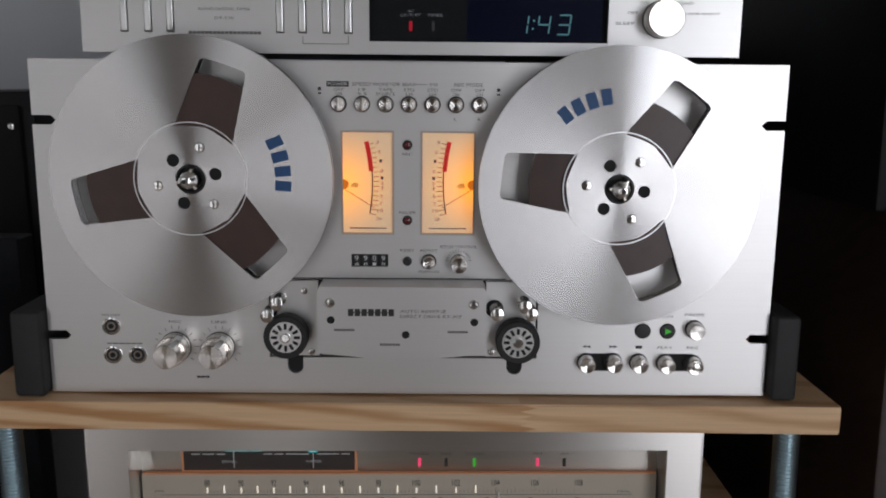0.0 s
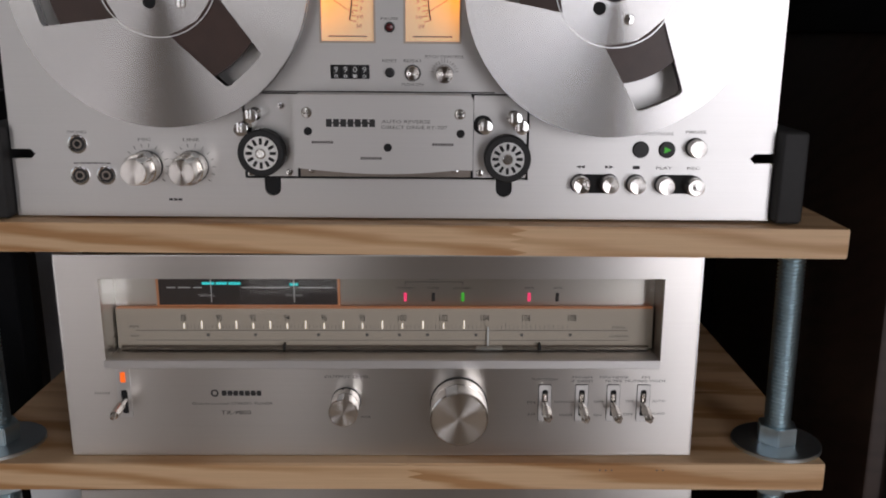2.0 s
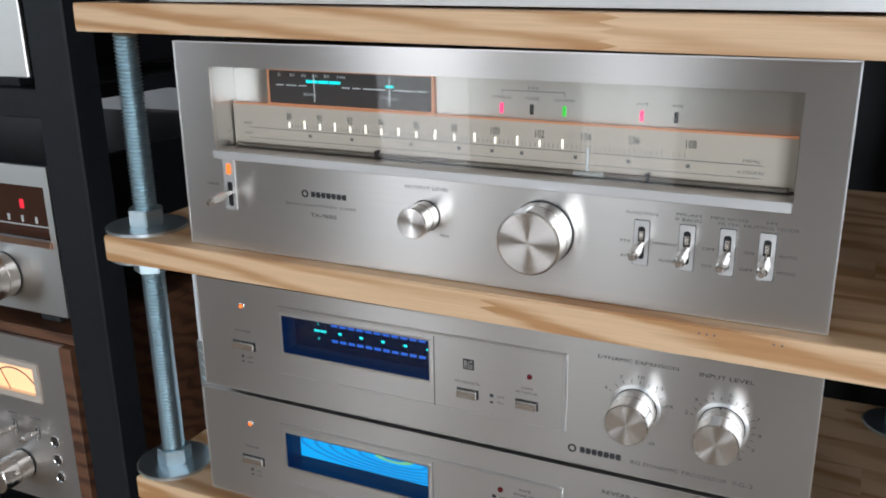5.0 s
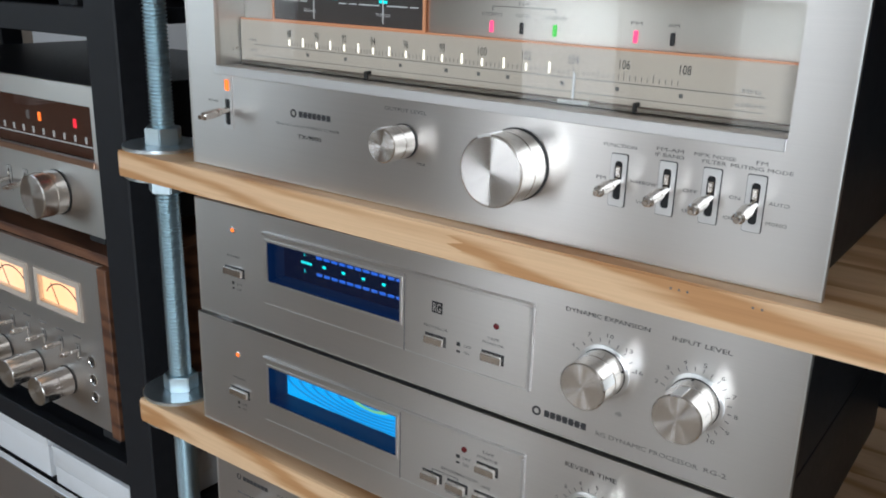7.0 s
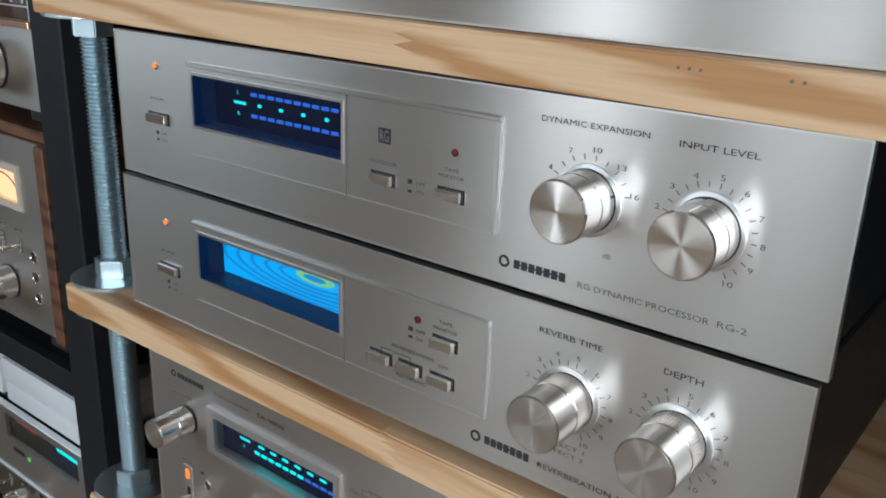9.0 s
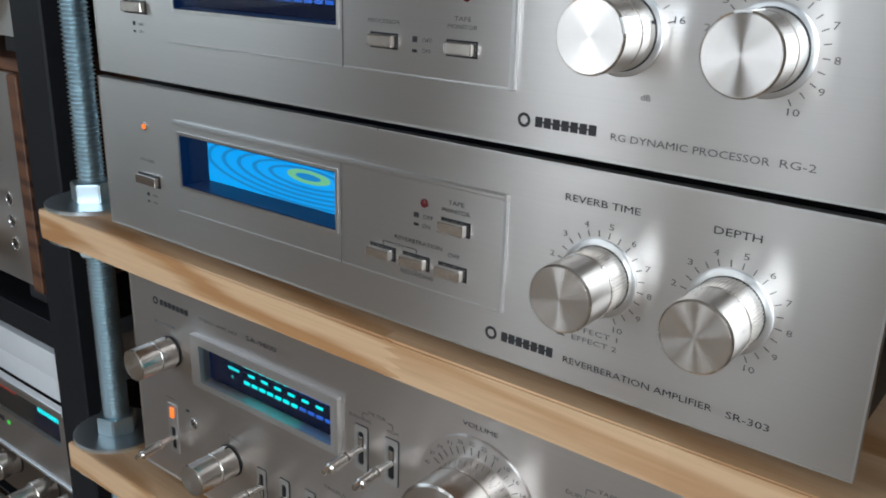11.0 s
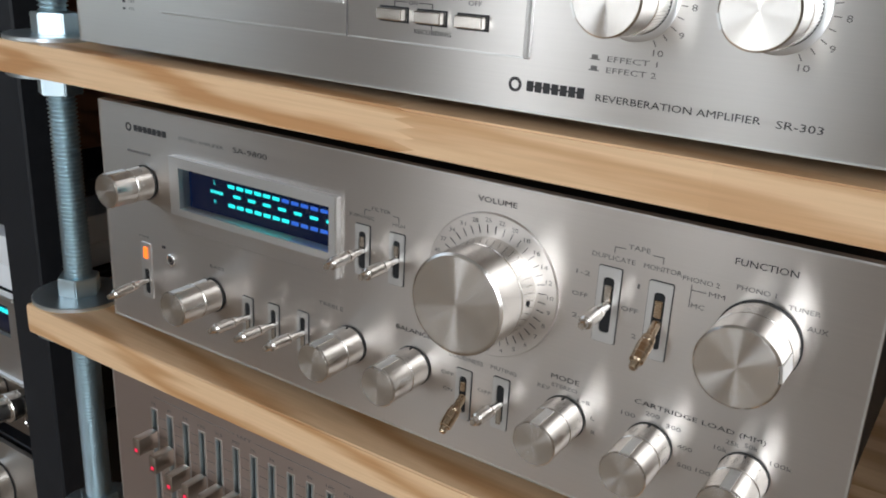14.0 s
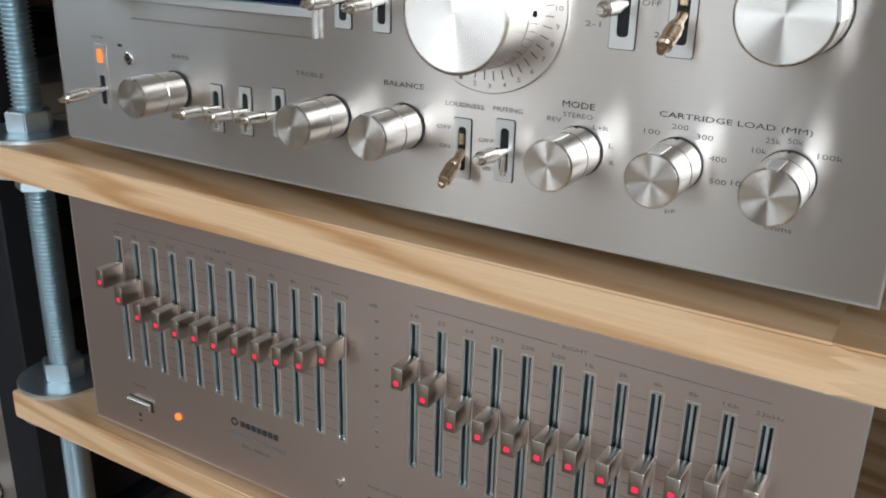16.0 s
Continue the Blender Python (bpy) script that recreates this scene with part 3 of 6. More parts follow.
def vu_meter(root, x0, x1, z0, z1, side):
    cx, cz = (x0 + x1) / 2, (z0 + z1) / 2
    w, h = x1 - x0, z1 - z0
    v = part("level_meter", plate([rect(-w / 2, w / 2, -h / 2, h / 2), rect(-w / 2 + 1.2, w / 2 - 1.2, -h / 2 + 1.2, h / 2 - 1.2)], -1.0, 0.5), CREAM, root, "meter with a glowing amber face", (cx, 0, cz))
    face = VU_LEFT if side < 0 else VU_RIGHT
    part("meter_face", bx(-w / 2 + 0.8, w / 2 - 0.8, 1.2, 2.2, -h / 2 + 0.8, h / 2 - 0.8), face, v)
    part("meter_glass", bx(-w / 2 + 1.0, w / 2 - 1.0, -0.5, -0.1, -h / 2 + 1.0, h / 2 - 1.0), GLASS, v).visible_shadow = False
    part("bulb_housing", lathe([(3.2, -1.6), (3.2, -0.6), (2.4, -0.4)], 20), AMBER_DARK, v, "", (side * (w / 2 - 1.6), 0, -1))
    # scale arc, centred far to the side of the bulb
    px, R = side * 107.0, 110.0

    def arc(a0, a1, r0, r1, n=14):
        lo = [(px - side * r1 * math.cos(radians(a0 + (a1 - a0) * i / n)), r1 * math.sin(radians(a0 + (a1 - a0) * i / n))) for i in range(n + 1)]
        hi = [(px - side * r0 * math.cos(radians(a0 + (a1 - a0) * i / n)), r0 * math.sin(radians(a0 + (a1 - a0) * i / n))) for i in range(n + 1)]
        return plate([lo + hi[::-1]], 0.9, 1.25)
    part("red_band", arc(4, 14, R - 2.0, R + 0.8), RED_LIT, v)
    part("scale_arc", arc(-10.5, 4, R - 0.4, R + 0.4), INK, v)
    marks = []
    for i in range(16):
        a = radians(-10.5 + 23.5 * i / 15)
        b = bx(-1.6, 1.6, 0.9, 1.25, -0.18, 0.18)
        marks.append(turn(b, 0, side * math.degrees(a), 0, (px - side * (R + 2.4) * math.cos(a), 0, (R + 2.4) * math.sin(a))))
    part("scale_ring", join(*marks), INK, v)
    needle = turn(bx(-12.5, 12.5, 0.6, 0.85, -0.16, 0.16), 0, -side * 32, 0, (side * 6.5, 0, -9.5))
    part("needle", needle, INK, v)
    word(v, "dB", side * 8.5, -1.5, 5.0, 3.0, INK, 0.9)
    for s, a in (("3", 13), ("2", 10), ("1", 7), ("0", 3.8), ("1", 1.6), ("2", 0), ("3", -1.6), ("5", -4.2), ("7", -6.6), ("10", -8.9), ("20", -11.6)):
        word(v, s, px - side * (R + 6.2) * math.cos(radians(a)), (R + 6.2) * math.sin(radians(a)), 1.8 * len(s), 2.0, INK_SOFT, 0.9)
    bars(v, 0, -h / 2 + 4, w * 0.7, 0.8, 12, INK_SOFT, "printed_line", 0.9)
    return v


VU_LEFT = lit_face("amber_meter_left", (-0.0165, 0.0015, -0.001), (2.4, 0.80, 0.02), (0.62, 0.37, 0.21), 0.040, 0.95)
VU_RIGHT = lit_face("amber_meter_right", (0.0165, 0.0015, -0.001), (2.4, 0.80, 0.02), (0.62, 0.37, 0.21), 0.040, 0.95)
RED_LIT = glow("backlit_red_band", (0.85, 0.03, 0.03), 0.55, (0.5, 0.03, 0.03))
AMBER_DARK = glow("amber_bulb_housing", (1.0, 0.25, 0.01), 1.0)


def tape_deck():
    z0 = 1091
    root = thing("tape_recorder", "silver open-reel tape recorder with two metal reels", "tape recorder", (0, 4, z0), 0.8)
    def Z(z): return z - z0
    L, R, B, T = -226, 252, Z(1092.5), Z(1311)
    notch = lambda s, z: [(s, z - 3), (s - 12 if s > 0 else s + 12, z - 3), (s - 15 if s > 0 else s + 15, z), (s - 12 if s > 0 else s + 12, z + 3), (s, z + 3)]
    nl, nh = Z(1132), Z(1273)
    outline = [(L, B), (R, B)] + notch(R, nl) + notch(R, nh) + [(R, T), (L, T)] + [p for p in notch(L, nh)[::-1]] + [p for p in notch(L, nl)[::-1]]
    rb = Z(1117.5)
    keyhole = lambda x: [(x - 5.2, rb)] + [(x + 5.2 * math.cos(radians(a)), rb - 6 + 5.2 * math.sin(radians(a))) for a in range(180, 361, 20)] + [(x + 5.2, rb)]
    recess = [(-80, rb)] + keyhole(-63) + keyhole(83) + [(98, rb), (98, Z(1171)), (-80, Z(1171))]
    vl, vr = (-31, 3, Z(1201), Z(1268)), (20, 55, Z(1201), Z(1268))
    cnt = rect(-25, -1, Z(1179.5), Z(1188))
    part("front_panel", plate([outline, recess, rect(*vl), rect(*vr), cnt], 0, 3.2), ALU_LIGHT, root)
    part("case", bx(-205, 230, 3.2, 300, Z(1098), Z(1306), 2, 1), CASE, root)
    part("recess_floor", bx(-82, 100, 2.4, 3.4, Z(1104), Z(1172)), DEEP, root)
    # lower transport area
    for side, x0, x1 in ((-1, -78.5, -47), (1, 63.5, 96.5)):
        part("side_plate", plate([rect(x0, x1, Z(1119), Z(1170))], -0.4, 2.4), ALU_LIGHT, root)
    part("head_plate", bx(-45.5, 62, 1.2, 2.4, Z(1118.5), Z(1168), 0.3, 1), PLATE_BROWN, root)
    for x, r in ((-28, 5.5), (-14, 4.5), (42, 5.5)):
        part("guide_post", lathe([(r, 0), (r, 6), (r * 0.6, 7), (r * 0.6, 12)], 20), DEEP, root, "", (x, 1.2, Z(1130)))
    for x in (-20, 5, 30):
        part("tape_head", bx(x - 7, x + 7, -14, 1.2, Z(1137), Z(1156), 1.5, 2), CHROME, root)
    for x in (-38, -20, 8, 30, 52):
        screw(root, x, Z(1123), 2.2, 1.2)
    low = [(-45, Z(1125))] + [(-45 + 107 * i / 12, Z(1125) - 3.6 * math.sin(math.pi * i / 12)) for i in range(1, 12)] + [(62, Z(1124))]
    shell = join(plate([low + [(62, Z(1166)), (60, Z(1168.5)), (-43, Z(1168.5)), (-45, Z(1166))]], -13, -11.5), bx(-45, -43.6, -11.6, 12, Z(1126), Z(1166)), bx(60.6, 62, -11.6, 12, Z(1126), Z(1166)), bx(-43.7, 60.7, -11.6, 12, Z(1167), Z(1168.4)))
    cover = part("head_cover", shell, ALU_LIGHT, root, "brushed aluminium head cover", (0.3, -11, 3.0))
    for x, z in ((-37, Z(1158)), (54, Z(1157.5))):
        screw(cover, x, z, 3.2, -13)
    for x, z in ((-36.5, Z(1147)), (11, Z(1137.5)), (54.5, Z(1146))):
        part("access_hole", lathe([(2.5, 12.9), (2.5, 13.15)], 20), DEEP, cover, "", (x, 0, z))
    bars(cover, -11, Z(1152), 30, 4.6, 7, INK, "maker_mark", -13.2)
    for t, w, x, z in (("AUTO REVERSE", 29, 22, 1153), ("DIRECT DRIVE RT-707", 39, 27, 1149.6)):
        word(cover, t, x, Z(z), w, 2.0, INK_SOFT, -13.2)
    for t, x, z in (("REV HEAD", -28, 1140.5), ("REC HEAD", 1, 1131.0), ("PLAY HEAD", 44, 1139.5)):
        bars(cover, x, Z(z), 13, 1.5, 8, INK_SOFT, "printed_line", -13.2)
    for x in (-67, 84):
        z = Z(1135) if x < 0 else Z(1132.5)
        part("post", lathe([(4, -2), (4, 6)], 16), CHROME, root, "", (x, 0, z))
        roller = part("pinch_roller", lathe([(14.2, 3), (14.4, 4), (14.4, 13), (13.6, 14), (10.6, 14), (10.4, 12.5)], 40), RUBBER, root, "black rubber pinch roller with slotted cap", (x, 0, z))
        part("cap", lathe([(10.3, 12), (10.3, 13.6), (4, 13.6)], 40), TRIM, roller)
        part("cap_slots", join(*[turn(bx(5.4, 9.4, -13.9, -13.4, -0.95, 0.95, 0.3, 1), 0, 30 * k, 0) for k in range(12)]), DEEP, roller)
        part("cap_screw", lathe([(3.2, 13.4), (3.2, 14.8), (2.4, 15.4)], 20), CHROME, roller)
    for x, z in ((-72, 1158), (-78, 1150), (70, 1152), (92, 1152), (88, 1157)):
        part("tape_guide", lathe([(4.2, 0), (4.2, 2), (2.6, 3), (2.6, 14), (4.2, 15), (4.2, 17), (2, 17.6)], 22), CHROME, root, "", (x, 0, Z(z)))
    part("guide_hole", lathe([(6.0, 0.6), (6.0, 0.9)], 24), DEEP, root, "", (69, 0, Z(1152)))
    for x, z in ((-52, 1121.5), (-56, 1163), (67.5, 1122), (-76, 1121.5)):
        screw(root, x, Z(z), 2.4, -0.4)
    # centre strip
    part("strip_line", bx(-79, 76, -0.25, 0.05, Z(1171.3), Z(1172.1)), INK, root)
    for i in range(7):
        x = -32 + 89 / 6 * i
        z = Z(1284.6)
        b = part("round_button", lathe([(5.2, -0.2), (5.2, 1.0), (4.6, 1.4)], 28), BLACK, root, "", (x, 0, z))
        part("cap", lathe([(4.4, 0.5), (4.4, 6.0), (3.9, 6.8), (0.3, 6.5)], 28), SPUN, b)
    for t, x, w in (("SPEED", -17.5, 12), ("MONITOR", -1.5, 17), ("BIAS", 12.5, 8), ("EQ", 28, 5), ("REC MODE", 50, 18)):
        word(root, t, x, Z(1297), w, 2.1, INK_SOFT)
    part("power_label", bx(-39.5, -25.5, -0.2, 0.05, Z(1295.3), Z(1298.7)), INK, root)
    word(root, "POWER", -32.5, Z(1297), 12.5, 1.9, ALU_LIGHT, -0.35)
    part("strip_line", bx(16, 24, -0.2, 0.05, Z(1296.9), Z(1297.2)), INK_SOFT, root)
    for i, (a, b) in enumerate((("OFF", "ON"), ("19", "9.5"), ("TAPE", "SOURCE"), ("STD", "LH"), ("STD", "LH"), ("OFF", "ON"), ("OFF", "ON"))):
        x = -32 + 89 / 6 * i
        word(root, a, x, Z(1293.6), 2.2 * len(a), 1.9, INK_SOFT)
        word(root, b, x, Z(1291), 2.0 * len(b), 1.9, INK_SOFT)
    word(root, "L", 42, Z(1275.5), 1.6, 1.9, INK_SOFT)
    word(root, "R", 57, Z(1275.5), 1.8, 1.9, INK_SOFT)
    for x in (-44, 69):
        part("button_symbol", join(bx(x - 1, x + 1, -0.2, 0.05, Z(1293), Z(1295)), bx(x - 1, x + 1, -0.2, 0.05, Z(1290.6), Z(1291.6))), INK, root)
    vu_meter(root, *vl, -1)
    vu_meter(root, *vr, 1)
    for z, t in ((1259, "REC"), (1210.5, "PAUSE")):
        part("bezel", lathe([(3.2, -0.2), (3.2, 0.8), (2.5, 1.0)], 24), BLACK, root, "", (11.5, 0, Z(z)))
        part("indicator_lamp", lathe([(2.4, 0.6), (2.1, 1.4), (0.8, 1.9)], 20), DARK_RED, root, "unlit dark red indicator", (11.5, 0, Z(z)))
    word(root, "REC", 11.5, Z(1253.3), 6.5, 1.7, INK_SOFT)
    word(root, "PAUSE", 11.5, Z(1215.5), 10.5, 1.7, INK_SOFT)
    c = part("tape_counter", bx(-24.6, -1.4, 1.4, 2.0, Z(1179.8), Z(1187.7)), DEEP, root, "black tape counter with white digits")
    for i, (d, e) in enumerate(zip("9909", "8810")):
        x = -21.6 + 5.8 * i
        part("digit_wheel", bx(x - 2.4, x + 2.4, 0.8, 1.5, Z(1180), Z(1187.5), 0.3, 1), BLACK, c)
        word(c, d, x, Z(1185.1), 2.4, 3.4, WHITE_INK, 0.65)
        word(c, e, x, Z(1181.2), 2.4, 2.0, WHITE_INK, 0.65)
    part("reset_button", lathe([(3.0, -0.2), (3.0, 1), (2.3, 1.2), (2.3, 4.5), (1.6, 5)], 20), BLACK, root, "", (11.5, 0, Z(1183.5)))
    b = part("round_button", lathe([(5.0, -0.2), (5.0, 1.0), (4.5, 1.4)], 28), BLACK, root, "", (25.5, 0, Z(1183.3)))
    part("cap", lathe([(4.3, 0.5), (4.3, 5), (3.8, 5.8), (0.3, 5.5)], 28), SPUN, b)
    knob(root, 45, Z(1183), 5.2, 12, skirt=False)
    ticks(root, 45, Z(1183), 6.6, 8.6, 10, 170, 13, 0.3)
    word(root, "RESET", 11.5, Z(1190.6), 9, 1.7, INK_SOFT)
    word(root, "REPEAT", 25.5, Z(1190.6), 11, 1.7, INK_SOFT)
    word(root, "PUSH ON", 25.5, Z(1176.5), 13, 1.7, INK_SOFT)
    word(root, "PITCH CONTROL", 45, Z(1193.2), 24, 1.9, INK_SOFT)
    # left controls
    for x, z in ((-184, 1138.4), (-184, 1118.6), (-167.5, 1118.8)):
        jack(root, x, Z(z), 6.0)
    word(root, "PHONES", -184, Z(1145.8), 12, 1.6, INK_SOFT)
    bars(root, -176, Z(1126.3), 24, 0.8, 6, INK_SOFT, "printed_line")
    for x, t, w in ((-142, "MIC", 8), (-113, "LINE", 10)):
        knob(root, x, Z(1124.5), 10.0, 13, skirt=False, notch=60, groove=0.35)
        knob(root, x, Z(1124.5), 8.0, 25, "inner_knob", skirt=False, notch=60, groove=0.2)
        ticks(root, x, Z(1124.5), 12.2, 14.6, -40, 220, 14, 0.35)
        word(root, t, x, Z(1141.5), w, 1.9, INK_SOFT)
    bars(root, -125, Z(1103.5), 9, 1.4, 3, INK, "printed_mark")
    # right controls
    for x, m in ((168, None), (184.5, GREEN_LED)):
        d = part("direction_lamp", lathe([(5.2, -0.2), (5.2, 1.0), (4.6, 1.6), (0.3, 1.8)], 28), BLACK, root, "", (x, 0, Z(1137.3)))
        if m:
            part("green_arrow", plate([[(-1.8, -2), (2.4, 0), (-1.8, 2)]], -2.2, -1.5), m, d)
    for x, z, t in ((202, 1138.8, None), (131, 1115.6, None), (149, 1115.8, None), (166, 1115.6, None), (184, 1115.4, None), (202.5, 1114.8, "rec")):
        b = part("round_button", lathe([(6.2, -0.2), (6.2, 0.8), (5.6, 1.2)], 30), BLACK, root, "", (x, 0, Z(z)))
        part("cap", lathe([(5.4, 0.5), (5.6, 6.5), (5.2, 8.6), (4.8, 9.0), (0.3, 8.6)], 30), SPUN, b)
        if t:
            part("red_dot", lathe([(2.6, 8.7), (2.4, 9.6), (0.3, 9.8)], 20), CHROME, b)
    for x in (140, 193.3):
        # flat near-black sheet paints the shade of a well between the keys
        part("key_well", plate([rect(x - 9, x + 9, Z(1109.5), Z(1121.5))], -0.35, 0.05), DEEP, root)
    word(root, "DIRECTION", 176.5, Z(1147.3), 22, 1.9, INK_SOFT)
    word(root, "PAUSE", 202, Z(1148.5), 13, 1.9, INK_SOFT)
    word(root, "PLAY", 183.5, Z(1125.8), 10, 1.9, INK_SOFT)
    word(root, "REC", 202, Z(1125.8), 8, 1.9, INK_SOFT)
    for x, sgn in ((131, -1), (149, 1)):
        tri = [[(x + sgn * (-2.6 + 2.7 * k), Z(1125.2)), (x + sgn * (0.1 + 2.7 * k), Z(1126.2)), (x + sgn * (-2.6 + 2.7 * k), Z(1127.2))] for k in range(2)]
        part("arrow_symbol", join(*[plate([t], -0.2, 0.05) for t in tri]), INK, root)
    part("stop_symbol", bx(163.8, 168.2, -0.2, 0.05, Z(1125), Z(1127)), INK, root)
    # rubber bumpers at both ends
    for x0, x1 in ((-247, -227), (253, 270)):
        part("end_bumper", bx(x0, x1, -10, 40, Z(1092), Z(1150), 3, 3), RUBBER, root, "black rubber end bumper")
    for x in (-150, 180):
        for y in (30, 260):
            part("foot", bx(x - 12, x + 12, y - 12, y + 12, 0.3, Z(1098.5), 1, 1), RUBBER, root)
    reel(root, -121.3, 1238.5, 72, 64.5, TAPE, -62)
    reel(root, 143.5, 1234.5, 54, 56.0, TAPE, 60)
    return root


tape_deck()

# ---- clock timer on top of the recorder ----


DIGIT = glow("pale_cyan_digit", (0.22, 0.55, 0.62), 0.85)


def clock_timer():
    z0 = 1306
    root = thing("clock_timer", "silver audio clock timer with a blue digital display", "clock timer", (0, 12, z0 + 1.6), 0.8)
    def Z(z): return z - z0
    win = rect(-10, 141, Z(1322), Z(1366))
    keys = [-164, -149, -135, -66, -52, -37, -23]
    part("front_panel", plate([rect(-191, 225, Z(1314), Z(1392)), win] + [rect(x - 2.6, x + 2.6, Z(1326.5), Z(1352)) for x in keys], 0, 4), ALU_LIGHT, root)
    part("case", bx(-180, 214, 8, 260, Z(1316), Z(1390), 1.5, 1), CASE, root)
    for x in (-150, 184):
        for y in (25, 230):
            part("foot", bx(x - 12, x + 12, y - 12, y + 12, Z(1306) - 1.6, Z(1317), 1, 1), RUBBER, root)
    for x in keys:
        part("key", bx(x - 2.0, x + 2.0, -2.0, 3, Z(1327.2), Z(1351.3), 0.5, 2), TRIM, root)
        part("key_well", bx(x - 2.7, x + 2.7, 3, 3.8, Z(1326.4), Z(1352.1)), DEEP, root)
    d = part("display", bx(-11, 142, 6.5, 7.8, Z(1321), Z(1367)), DEEP, root, "black display window with blue digits")
    part("window_glass", bx(-10, 141, 0.6, 1.2, Z(1322), Z(1366)), SMOKED, root).visible_shadow = False
    part("blue_field", bx(52, 138, 5.9, 6.4, Z(1323), Z(1352)), BLUE_BACK, d)
    seg7 = {"1": "bc", "4": "fgbc", "3": "abgcd"}
    for ch, x in (("1", 87), ("4", 101), ("3", 114)):
        zc, w, h, t = Z(1333.5), 3.6, 6.0, 0.5
        bars7 = {"a": (-w, w, h - t, h + t), "g": (-w, w, -t, t), "d": (-w, w, -h - t, -h + t), "b": (w - t, w + t, 0.6, h - 0.6), "c": (w - t, w + t, -h + 0.6, -0.6), "f": (-w - t, -w + t, 0.6, h - 0.6), "e": (-w - t, -w + t, -h + 0.6, -0.6)}
        for s in seg7[ch]:
            q = bars7[s]
            bm = bx(q[0], q[1], 5.3, 5.8, q[2], q[3], 0.2, 1)
            for v in bm.verts:
                v.co.x += v.co.z * 0.12
            part("digit_segment", bm, DIGIT, d, "", (x, 0, zc))
    for dz in (-2.5, 2.5):
        part("colon_dot", bx(93.6 + dz * 0.12, 94.8 + dz * 0.12, 5.3, 5.8, Z(1333.5) + dz - 0.6, Z(1333.5) + dz + 0.6), DIGIT, d)
    part("indicator_lamp", bx(15, 17, 5.6, 6.4, Z(1329), Z(1335)), RED_LED, d)
    part("indicator_lamp", bx(29.5, 31.3, 5.6, 6.4, Z(1329), Z(1335)), INK_SOFT, d, "unlit indicator")
    word(d, "AC", 16, Z(1341.3), 4, 1.7, WHITE_INK, 5.8)
    word(d, "OUTLET", 16, Z(1338.8), 13, 1.7, WHITE_INK, 5.8)
    word(d, "TIMER", 31.5, Z(1338.8), 10, 1.7, WHITE_INK, 5.8)
    knob(root, 174, Z(1337), 11.5, 15, skirt=False, notch=88)
    for t, x, z, w in (("AUDIO DIGITAL TIMER", -101, 1341, 33), ("DT-510", -101, 1335.5, 12), ("SLEEP", 151.5, 1334.5, 12), ("OFF", 156, 1341, 7), ("ON", 163, 1347, 5), ("SECOND", 187, 1347, 14), ("CLOCK ADJUST", 199, 1340.5, 25)):
        word(root, t, x, Z(z), w, 1.8, INK_SOFT)
    bars(root, -101, Z(1326.5), 46, 1.8, 18, INK_SOFT, "maker_mark")
    part("key_line", join(bx(-52, -23, -0.2, 0.05, Z(1320), Z(1320.4)), bx(-52, -51.6, -0.2, 0.05, Z(1320), Z(1325)), bx(-23.4, -23, -0.2, 0.05, Z(1320), Z(1325))), INK_SOFT, root)


clock_timer()

# ---- stereo tuner ----


